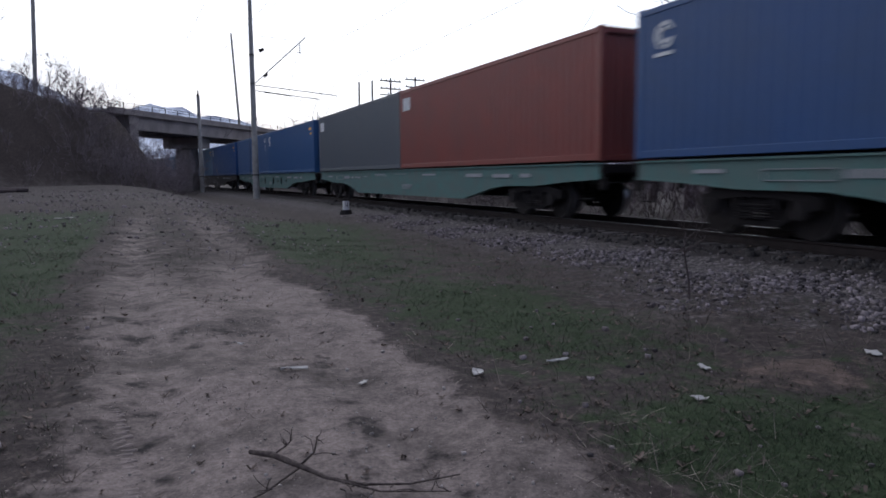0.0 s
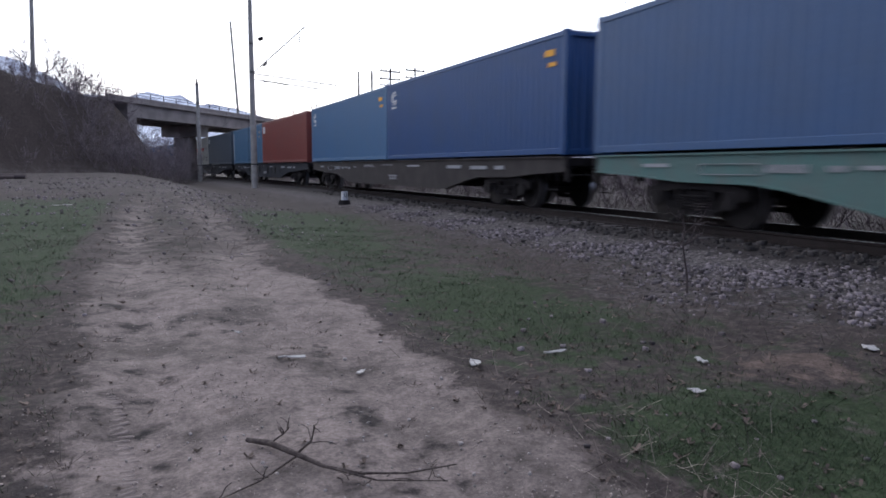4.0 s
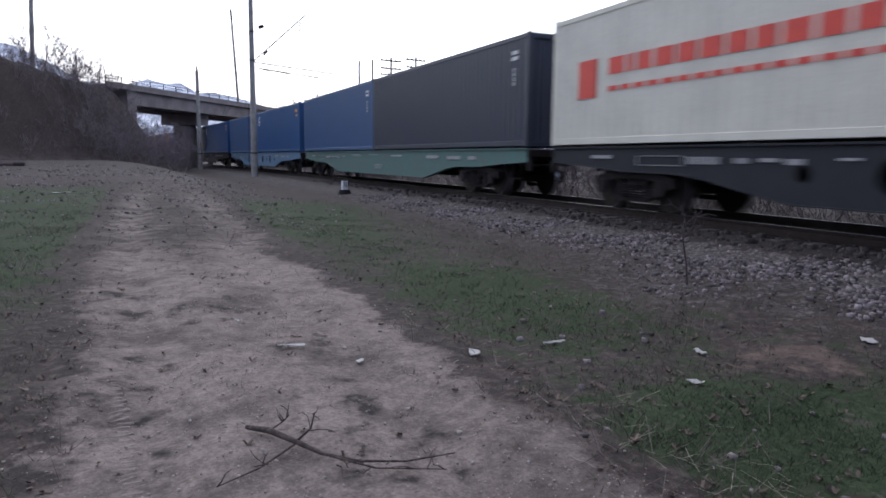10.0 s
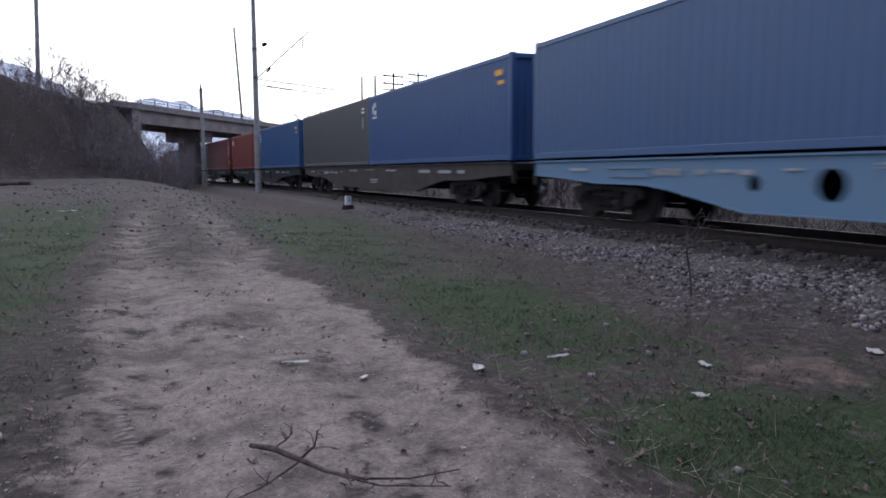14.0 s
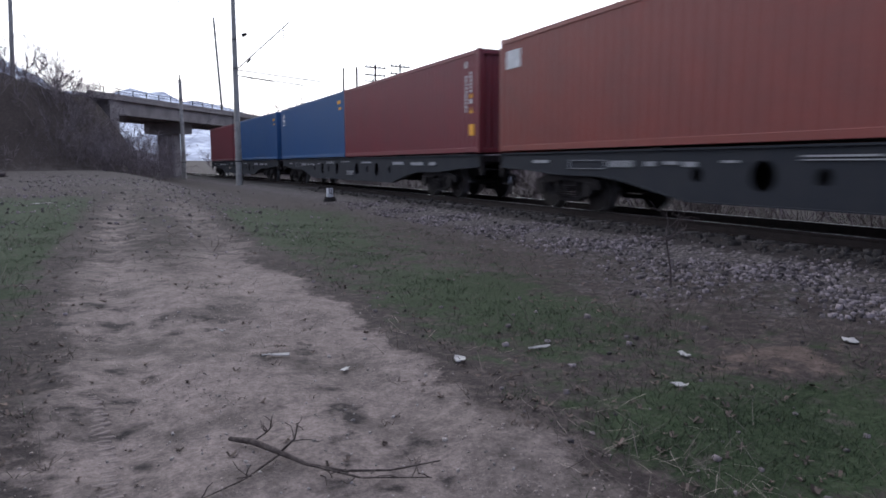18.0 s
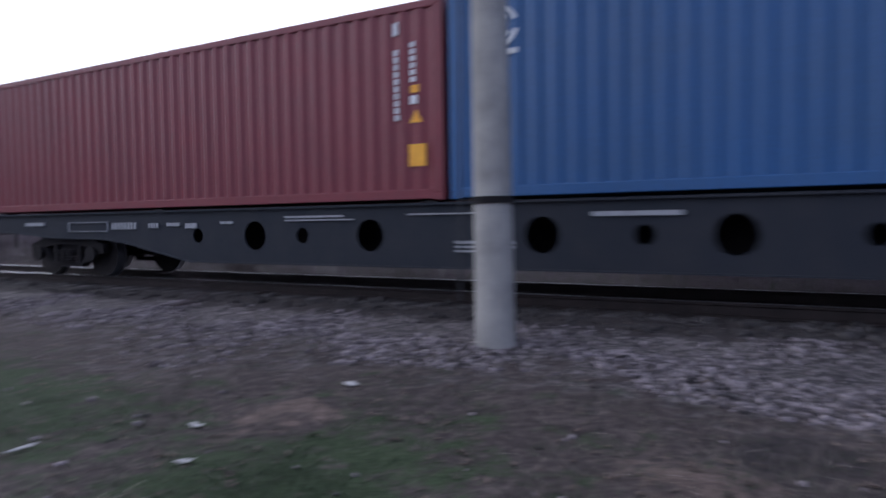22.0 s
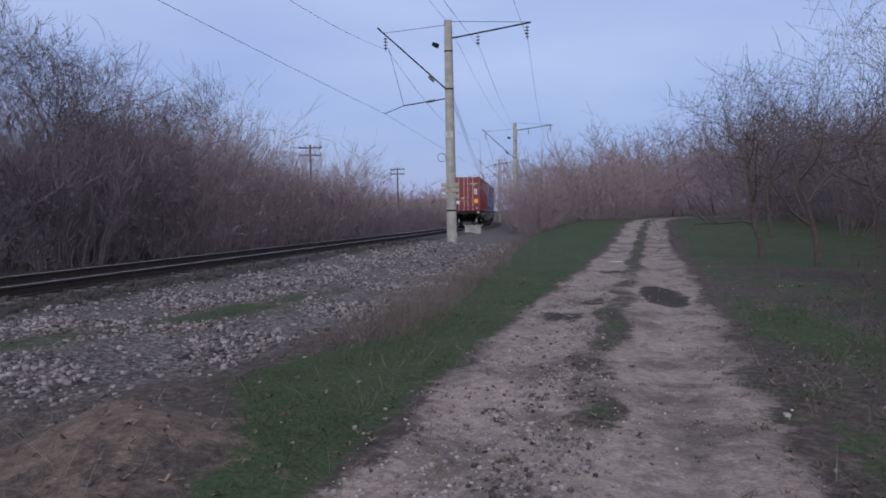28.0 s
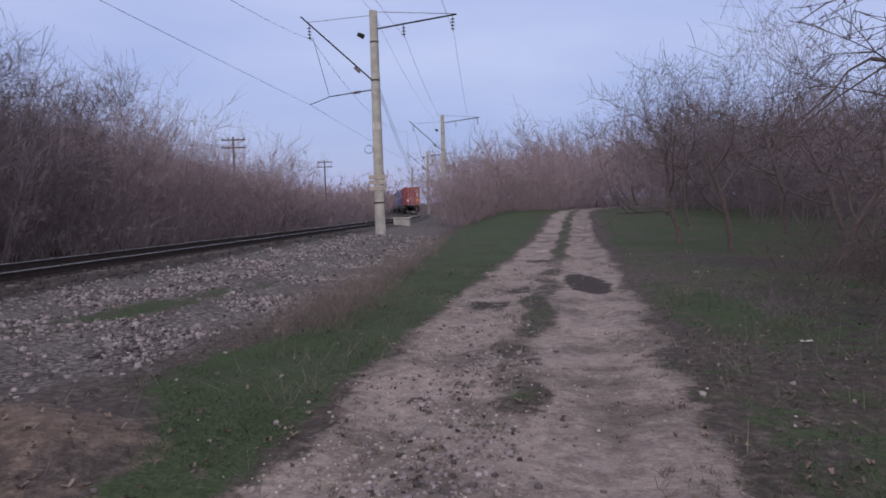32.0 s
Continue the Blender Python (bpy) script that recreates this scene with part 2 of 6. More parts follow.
def track_x(s):
    """Track centre: x at s metres along the line (travel is towards -y, s = -y)."""
    a = min(s, 0.0)
    x = 8.55 + 1.22
    x -= 0.0012 * max(a, -115.0) ** 2 / 2 - 0.0012 * 115 * min(a + 115.0, 0.0)
    u = max(s, 0.0)
    x += -0.0010 * min(u, 25) ** 2 / 2 - 0.025 * max(u - 25, 0)
    v = max(u - 40, 0)
    x += 0.0026 * min(v, 80) ** 2 / 2 + 0.0026 * 80 * max(v - 80, 0)
    return x


def track_pose(s, off=0.0, half=9.3):
    x0, x1 = track_x(s - half), track_x(s + half)
    ang = math.degrees(math.atan2(-2 * half, x1 - x0))
    return pose((x0 + x1) / 2, -s, RAIL_Z, 0, 0, ang)


TRACK_S = np.arange(-420, 420.1, 2.0)
TRACK_X = np.array([track_x(v) for v in TRACK_S])


def smooth(a, b, x):
    t = np.clip((x - a) / (b - a), 0, 1)
    return t * t * (3 - 2 * t)


def road_centre(y):
    """Centre of the earth road: straight past the camera, bending away from the line further on."""
    v = np.clip(-y - 2, 0, None)
    return 0.60 - 0.122 * (np.sqrt(v * v + 4) - 2) - 0.42 * smooth(-2, 3, y) - 0.25 * smooth(4, 11, y) - 0.012 * np.clip(v - 38, 0, 60) ** 2


HILL_A, HILL_B = np.array((-4.7, 70.8)), np.array((20.4, 107.0))
HILL_D = (HILL_B - HILL_A) / np.linalg.norm(HILL_B - HILL_A)


def hill_coords(x, y):
    """Along and across the overpass line; across is positive towards the railway on the near side."""
    px, py = x - HILL_A[0], y - HILL_A[1]
    return px * HILL_D[0] + py * HILL_D[1], px * HILL_D[1] - py * HILL_D[0]


def ground_z(x, y):
    x, y = np.asarray(x, float), np.asarray(y, float)
    d = np.interp(-y, TRACK_S, TRACK_X) - x
    z = 0.25 * (1 - smooth(1.75, 2.7, np.abs(d))) + 0.14 * (1 - smooth(2.4, 6.0, np.abs(d)))
    z = np.minimum(z, 0.25)
    # slow rise ahead of the first view
    z = z + 0.026 * np.clip(y - 3, 0, 42) * smooth(3.0, 12.0, d)
    # approach ramp of the overpass
    along, across = hill_coords(x, y)
    high = 7.0 + 1.6 * smooth(-2, -20, along)
    ramp = high * (1 - smooth(3.5, 8.5, np.abs(across))) * (1 - smooth(-4.0, 4.0, along))
    far = 7.0 * (1 - smooth(3.5, 9.0, np.abs(across))) * smooth(39.0, 45.0, along)
    left = high * smooth(-2, -14, across + 0 * along) * (1 - smooth(-12, 0, along)) * smooth(24, 42, y)
    z = np.maximum(z, np.maximum(np.maximum(ramp * smooth(24, 42, y), far), left))
    # bank of the wood beside the earth road
    z = z + 0.7 * smooth(8, 26, -x - 3) * smooth(-2, -20, y)
    # the earth road climbs gently away from the line
    z = z + 1.0 * smooth(-16, -50, y) * smooth(5.0, 10.0, d)
    # nothing rises into the railway cutting
    z = np.where(np.abs(d) < 9, z * 0 + np.minimum(z, np.maximum(0.25 * (1 - smooth(1.75, 2.7, np.abs(d))) + 0.14 * (1 - smooth(2.4, 6.0, np.abs(d))), smooth(4.0, 9.0, np.abs(d)) * z)), z)
    # far country rises a little
    r = np.hypot(x, y)
    return z + 6 * smooth(250, 900, r)


# ---- ground ----
def grid_axis(lo, hi, fine, n):
    """Coordinates that are dense near 0 and spread out towards lo and hi."""
    k = 8.0
    u = np.linspace(-1, 1, n)
    a = np.sinh(k * u) / np.sinh(k)
    return np.where(a < 0, a * lo, a * hi)


def zones(x, y):
    """How much bare earth, green grass and loose stone lies at a place, 0 to 1 each."""
    d = np.interp(-y, TRACK_S, TRACK_X) - x
    rc = road_centre(y)
    w = 1.20 + 0.12 * smooth(-5, -9, y) + 0.12 * smooth(-1, 4, y)
    w = w + 0.07 * np.sin(2.1 * y + 1.7 * np.sin(0.8 * y) + np.sign(x - rc)) + 0.05 * np.sin(5.7 * y + 2 * np.sin(2.3 * y)) - 0.3 * smooth(-14, -28, y)
    w = w - 0.22 * smooth(0, -0.6, x - rc) * smooth(0, 3, y) * smooth(12, 7, y)
    e = np.abs(x - rc)
    soft = 0.34 + 0.26 * smooth(0, 4, y) * smooth(0.2, -0.6, x - rc)
    earth = 1 - smooth(w - soft, w + soft, e)
    blot = 0.5 + 0.5 * np.sin(1.7 * y + 2.2 * np.sin(0.9 * y)) * np.sin(0.6 * y + 1)
    strip = (1 - smooth(0.10, 0.36, np.abs(x - rc - 0.05 + 0.09 * np.sin(1.9 * y) + 0.05 * np.sin(4.3 * y)))) * smooth(-3.4, -6.0, y) * (0.36 + 0.42 * np.maximum(blot, smooth(-14, -20, y)))
    strip = np.maximum(strip, (1 - smooth(0.2, 0.75, np.abs(x - rc + 0.1))) * smooth(7.5, 10.5, y) * smooth(26, 20, y) * (0.22 + 0.3 * blot))
    earth = np.clip(earth - strip, 0, 1) * (1 - 0.45 * smooth(7.5, 12, y)) * (1 - 0.35 * smooth(20, 27, y)) * smooth(48, 30, y)
    plaza = smooth(19, 27, y) * smooth(5.5, 0.5, x) * smooth(-26, -18, x) * (1 - smooth(1.3, 2.0, ground_z(x, y)))
    earth = np.maximum(earth, 0.24 * plaza)
    foot = 4.5 + 1.6 * smooth(-3.0, -5.5, y) + 0.9 * smooth(-7.5, -12, y) - 1.2 * smooth(-22, -38, y) + 1.0 * np.exp(-((y - 6.6) / 1.8) ** 2)
    stone = 1 - smooth(foot - 0.7, foot + 0.7, np.abs(d))
    stone = np.maximum(stone, smooth(24, 31, y) * smooth(3.5, 1.5, x) * smooth(-20, -12, x) * 0.9 * (1 - smooth(1.3, 2.0, ground_z(x, y))))
    stone = np.where(d < 0, 1 - smooth(2.3, 3.6, -d), stone)
    ridge = np.exp(-((d - 3.75 - 0.23 * (-y - 7.8) - 0.6 * np.clip(y + 6.2, 0, 3) - 0.12 * np.sin(y * 1.1)) / 0.42) ** 2) * smooth(-2.8, -4.5, y) * smooth(-15, -11.5, y) * (0.78 + 0.22 * np.sin(y * 1.3 + 2 * np.sin(y * 0.5)))
    stone = stone * (1 - 0.2 * smooth(2.6, 4.2, d) * smooth(-2, -4, y) * smooth(-14, -7, y))
    ridge = np.clip(1.5 * ridge * (0.8 + 0.3 * np.sin(2.3 * y + 1.5 * np.sin(1.1 * y) + 2 * x)), 0, 1)
    stone = stone * (1 - 0.5 * smooth(4.2, 5.2, d) * smooth(-6.8, -5.2, y) * smooth(1, -1, y))
    stone = stone * (1 - 0.92 * ridge) * (1 - 0.55 * smooth(3.0, 3.8, d) * smooth(-1, 2, y))
    # green grass lies in patches
    g = 0.68 * smooth(1.0, 1.9, e) * (1 - stone) * smooth(-1, 1.5, y) * smooth(27, 21, y)
    blob = np.exp(-((x - 3.0) / 1.05) ** 2 - ((y - 7.0) / 1.9) ** 2) + np.exp(-((x - 2.7) / 1.2) ** 2 - ((y - 2.9) / 0.75) ** 2) + np.exp(-((x - 2.4) / 1.3) ** 2 - ((y - 14.5) / 4) ** 2) + np.exp(-((x - 3.4) / 1.6) ** 2 - ((y - 20) / 4) ** 2)
    g = np.where((y > 0) & (x > 0), g * (0.45 + 0.95 * np.clip(blob, 0, 1)), g * np.where(y > 0, 0.75 + 0.5 * smooth(7.5, 9.5, y), 1.0))
    gl = 2.4 + 0.95 * np.exp(-((y + 6.5) / 1.6) ** 2)
    g = np.maximum(g, 0.95 * smooth(1.1, 1.5, x - rc) * smooth(gl + 0.35, gl - 0.3, x) * smooth(-2.0, -4.0, y) * smooth(-70, -40, y) * (1 - 0.35 * np.exp(-((x - 2.9) / 0.6) ** 2 - ((y + 13) / 4) ** 2)))
    lush = 0.52 + 0.45 * np.exp(-((x + 3.4) / 1.7) ** 2 - ((y + 10.0) / 3.2) ** 2) + 0.4 * smooth(-16, -22, y)
    g = np.maximum(g, lush * smooth(-1.1, -1.8, x - rc) * smooth(-16, -8, x - rc) * smooth(-0.5, -2.5, y) * smooth(-70, -35, y) * (0.78 + 0.22 * np.sin(x * 1.3 + y * 0.8)))
    g = np.maximum(g, 0.8 * ridge)
    g = np.maximum(g, 0.85 * strip)
    edge = np.exp(-((e - w - 0.05) / 0.22) ** 2) * (y < 0)
    g = np.maximum(g, 0.35 * edge)
    return earth, np.clip(g * (1 - earth * 0.9), 0, 1), np.clip(stone, 0, 1)


def soil_material():
    m = bpy.data.materials.new("earth_grass_and_stone_ground")
    m.use_nodes = True
    nt = m.node_tree
    N, K = nt.nodes.new, nt.links.new
    b = nt.nodes["Principled BSDF"]
    b.inputs["Roughness"].default_value = 0.95
    b.inputs["Specular IOR Level"].default_value = 0.2
    tc = N("ShaderNodeTexCoord")
    att = N("ShaderNodeAttribute")
    att.attribute_name = "zone"
    sep = N("ShaderNodeSeparateColor")
    K(att.outputs["Color"], sep.inputs[0])

    def noise_at(scale, detail=6, rough=0.6):
        n = N("ShaderNodeTexNoise")
        n.inputs["Scale"].default_value, n.inputs["Detail"].default_value, n.inputs["Roughness"].default_value = scale, detail, rough
        K(tc.outputs["Object"], n.inputs["Vector"])
        return n.outputs["Fac"]

    def ramp(fac, *stops):
        r = N("ShaderNodeValToRGB")
        els = r.color_ramp.elements
        for i, (p, c) in enumerate(stops):
            e = els[i] if i < 2 else els.new(p)
            e.position, e.color = p, (*c, 1)
        K(fac, r.inputs[0])
        return r.outputs[0]

    def blend(f, a, c):
        x = N("ShaderNodeMix")
        x.data_type = "RGBA"
        K(f, x.inputs[0])
        K(a, x.inputs[6])
        K(c, x.inputs[7])
        return x.outputs[2]

    def mask(weight, nz, soft=0.25):
        """Zone weight broken up by noise."""
        a = N("ShaderNodeMath")
        a.operation = "ADD"
        K(weight, a.inputs[0])
        s = N("ShaderNodeMapRange")
        s.inputs[3].default_value, s.inputs[4].default_value = -0.46, 0.46
        s.inputs[1].default_value, s.inputs[2].default_value = 0.31, 0.69
        K(nz, s.inputs[0])
        K(s.outputs[0], a.inputs[1])
        r = N("ShaderNodeMapRange")
        r.inputs[1].default_value, r.inputs[2].default_value = 0.5 - soft, 0.5 + soft
        K(a.outputs[0], r.inputs[0])
        return r.outputs[0]

    big, mid, small, grit = noise_at(0.7), noise_at(3.5), noise_at(16), noise_at(90, 3)
    litter = ramp(noise_at(11.0, 10, 0.75), (0.32, (0.022, 0.017, 0.017)), (0.5, (0.05, 0.039, 0.036)), (0.7, (0.115, 0.091, 0.081)))
    crumb = noise_at(7.0, 12, 0.78)
    earth = ramp(crumb, (0.3, (0.1, 0.081, 0.074)), (0.46, (0.19, 0.154, 0.141)), (0.7, (0.29, 0.236, 0.215)))
    dark = ramp(small, (0.3, (0.045, 0.037, 0.034)), (0.7, (0.1, 0.083, 0.074)))
    pm = N("ShaderNodeMapRange")
    pm.inputs[1].default_value, pm.inputs[2].default_value = 0.47, 0.62
    pm.inputs[4].default_value = 0.8
    K(noise_at(1.1, 9, 0.68), pm.inputs[0])
    earth = blend(pm.outputs[0], earth, dark)
    green = ramp(noise_at(24, 8, 0.7), (0.3, (0.016, 0.025, 0.011)), (0.52, (0.033, 0.049, 0.021)), (0.72, (0.064, 0.067, 0.042)))
    vor = N("ShaderNodeTexVoronoi")
    vor.inputs["Scale"].default_value = 26
    K(tc.outputs["Object"], vor.inputs["Vector"])
    sv = N("ShaderNodeSeparateColor")
    K(vor.outputs["Color"], sv.inputs[0])
    stone = ramp(sv.outputs[0], (0.1, (0.035, 0.031, 0.032)), (0.6, (0.09, 0.077, 0.075)), (0.95, (0.17, 0.149, 0.144)))
    c = blend(mask(sep.outputs["Green"], noise_at(2.6, 12, 0.75), 0.14), litter, green)
    c = blend(mask(sep.outputs["Blue"], mid), c, stone)
    c = blend(mask(sep.outputs["Red"], noise_at(2.2, 14, 0.76), 0.14), c, earth)
    hp = N("ShaderNodeAttribute")
    hp.attribute_name = "heap"
    c = blend(mask(hp.outputs["Fac"], mid, 0.2), c, ramp(crumb, (0.3, (0.045, 0.033, 0.028)), (0.5, (0.1, 0.073, 0.061)), (0.7, (0.17, 0.125, 0.104))))
    # darkest ground tone: puddle mud, track bed and the strip by the roadside trees
    dark_soil = ramp(small, (0.3, (0.019, 0.016, 0.016)), (0.7, (0.048, 0.039, 0.037)))
    c = blend(mask(att.outputs["Alpha"], mid, 0.15), c, dark_soil)
    def swing(src, lo, hi, a, b):
        s = N("ShaderNodeMapRange")
        s.inputs[1].default_value, s.inputs[2].default_value = lo, hi
        s.inputs[3].default_value, s.inputs[4].default_value = a, b
        K(src, s.inputs[0])
        return s.outputs[0]

    def times(a, b):
        x = N("ShaderNodeMath")
        x.operation = "MULTIPLY"
        K(a, x.inputs[0])
        K(b, x.inputs[1])
        return x.outputs[0]

    hv = N("ShaderNodeHueSaturation")
    vr = N("ShaderNodeMapRange")
    vr.inputs[1].default_value, vr.inputs[2].default_value = 0.3, 0.7
    vr.inputs[3].default_value, vr.inputs[4].default_value = 0.72, 1.2
    mm = N("ShaderNodeMath")
    mm.operation = "ADD"
    K(big, mm.inputs[0])
    K(grit, mm.inputs[1])
    half = N("ShaderNodeMath")
    half.operation = "MULTIPLY"
    half.inputs[1].default_value = 0.5
    K(mm.outputs[0], half.inputs[0])
    K(half.outputs[0], vr.inputs[0])
    grain = times(swing(noise_at(13, 6, 0.65), 0.38, 0.6, 0.84, 1.08), swing(noise_at(42, 5, 0.65), 0.4, 0.58, 0.8, 1.12))
    K(times(vr.outputs[0], grain), hv.inputs["Value"])
    K(c, hv.inputs["Color"])
    K(hv.outputs[0], b.inputs["Base Color"])
    bp = N("ShaderNodeBump")
    bp.inputs["Strength"].default_value, bp.inputs["Distance"].default_value = 0.18, 0.02
    K(crumb, bp.inputs["Height"])
    bp2 = N("ShaderNodeBump")
    bp2.inputs["Strength"].default_value, bp2.inputs["Distance"].default_value = 0.8, 0.008
    K(grit, bp2.inputs["Height"])
    K(bp.outputs[0], bp2.inputs["Normal"])
    K(bp2.outputs[0], b.inputs["Normal"])
    return m


def make_ground():
    n = 440
    gx, gy = grid_axis(1800, 1800, 0.1, n), grid_axis(1800, 1800, 0.1, n)
    X, Y = np.meshgrid(gx + 1.0, gy)
    Z = ground_z(X, Y)
    rng = np.random.RandomState(3)
    near = smooth(60, 10, np.hypot(X, Y))
    bumps = np.zeros_like(Z)
    idx = np.argwhere(np.hypot(X, Y) < 45)
    for j, i in idx:
        x, y = X[j, i], Y[j, i]
        bumps[j, i] = 0.05 * noise.noise((x * 0.7, y * 0.7, 0)) + 0.028 * noise.noise((x * 1.6, y * 1.6, 5))
    d = np.interp(-Y, TRACK_S, TRACK_X) - X
    Z += bumps * near * smooth(1.5, 3.5, np.abs(d))
    # wheel ruts of the earth road
    e = X - road_centre(Y)
    Z -= 0.04 * (np.exp(-((e - 0.7) / 0.25) ** 2) + np.exp(-((e + 0.7) / 0.25) ** 2)) * near
    # heap of reddish earth beside the gravel
    Z += 0.26 * np.exp(-((X - 3.2) / 0.62) ** 2 - ((Y + 4.3) / 0.6) ** 2) + 0.1 * np.exp(-((X - 3.5) / 0.25) ** 2 - ((Y + 4.75) / 0.3) ** 2) + 0.05 * np.exp(-((X - 3.9) / 0.4) ** 2 - ((Y - 3.9) / 0.3) ** 2) + 0.1 * np.exp(-((X - 3.85) / 0.35) ** 2 - ((Y - 0.85) / 0.4) ** 2) - 0.08 * np.exp(-((X - 4.7) / 0.35) ** 2 - ((Y - 0.4) / 0.4) ** 2)
    E, G, S = zones(X, Y)
    V = np.stack([X, Y, Z], -1).reshape(-1, 3)
    i = np.arange(n * n).reshape(n, n)
    F = np.stack([i[:-1, :-1], i[:-1, 1:], i[1:, 1:], i[1:, :-1]], -1).reshape(-1, 4)
    me = bpy.data.meshes.new("ground")
    me.vertices.add(len(V))
    me.vertices.foreach_set("co", V.ravel())
    me.loops.add(F.size)
    me.loops.foreach_set("vertex_index", F.ravel())
    me.polygons.add(len(F))
    me.polygons.foreach_set("loop_start", np.arange(0, F.size, 4))
    me.polygons.foreach_set("use_smooth", np.ones(len(F), bool))
    me.update(calc_edges=True)
    heap = np.exp(-((X - 3.2) / 0.75) ** 2 - ((Y + 4.3) / 0.72) ** 2) + 0.8 * np.exp(-((X - 3.9) / 0.5) ** 2 - ((Y - 3.9) / 0.4) ** 2) + np.exp(-((X - 3.85) / 0.4) ** 2 - ((Y - 0.85) / 0.42) ** 2)
    hattr = me.attributes.new("heap", "FLOAT", "POINT")
    hattr.data.foreach_set("value", np.clip(heap, 0, 1).astype(np.float32).ravel())
    col = me.color_attributes.new("zone", "FLOAT_COLOR", "POINT")
    # darker band along the track bed
    DARK_GROUND = 0.95 * smooth(2.5, 2.1, np.abs(d))
    # wet puddles, damp patches in the path, and one darkened hollow
    for px, py, rx, ry in ((-1.16, -13.0, 0.36, 1.6), (0.02, -12.1, 0.22, 0.5), (0.55, -10.4, 0.34, 0.5), (-0.55, -17.8, 0.3, 0.9), (0.62, 4.1, 0.4, 1.1), (0.75, 3.3, 0.5, 0.4), (0.5, 5.6, 0.35, 0.5), (-0.75, 4.6, 0.45, 1.3), (0.1, 6.9, 0.6, 0.5), (-0.9, 7.4, 0.5, 1.2), (4.7, 0.4, 0.35, 0.4)):
        DARK_GROUND = np.maximum(DARK_GROUND, (0.9 if py > -0.1 and px > 4 else 0.33 if py > 0 else 1.0 if rx > 0.35 else 0.7) * smooth(1.25, 0.75, np.hypot((X - px) / rx, (Y - py) / ry)))
    E = E * (1 - smooth(0.2, 0.55, heap))
    S, G = S * (1 - smooth(0.2, 0.55, heap)), G * (1 - smooth(0.2, 0.55, heap))
    # patchy darker ground on the road's tree side
    DARK_GROUND = np.maximum(DARK_GROUND, (0.42 + 0.3 * smooth(-9, -6, Y) + 0.22 * np.sin(X * 1.1 + Y * 0.7)) * smooth(-1.7, -3.0, X + 0.12 * np.clip(-Y - 6, 0, None)) * smooth(-1.0, -3.0, Y) * smooth(-26, -16, Y))
    col.data.foreach_set("color", np.stack([E, G, S, DARK_GROUND], -1).astype(np.float32).ravel())
    me.materials.append(soil_material())
    ob = new("ground", me)
    tagged(ob, "trodden earth, patchy spring grass and scattered crushed stone", "ground", kind="structure")
    return X[0], Y[:, 0], Z


GX, GY, GZ = make_ground()


def lie(x, y):
    """Height of the finished ground."""
    i = np.clip(np.searchsorted(GX, x) - 1, 0, len(GX) - 2)
    j = np.clip(np.searchsorted(GY, y) - 1, 0, len(GY) - 2)
    u, v = (x - GX[i]) / (GX[i + 1] - GX[i]), (y - GY[j]) / (GY[j + 1] - GY[j])
    return (GZ[j, i] * (1 - u) + GZ[j, i + 1] * u) * (1 - v) + (GZ[j + 1, i] * (1 - u) + GZ[j + 1, i + 1] * u) * v


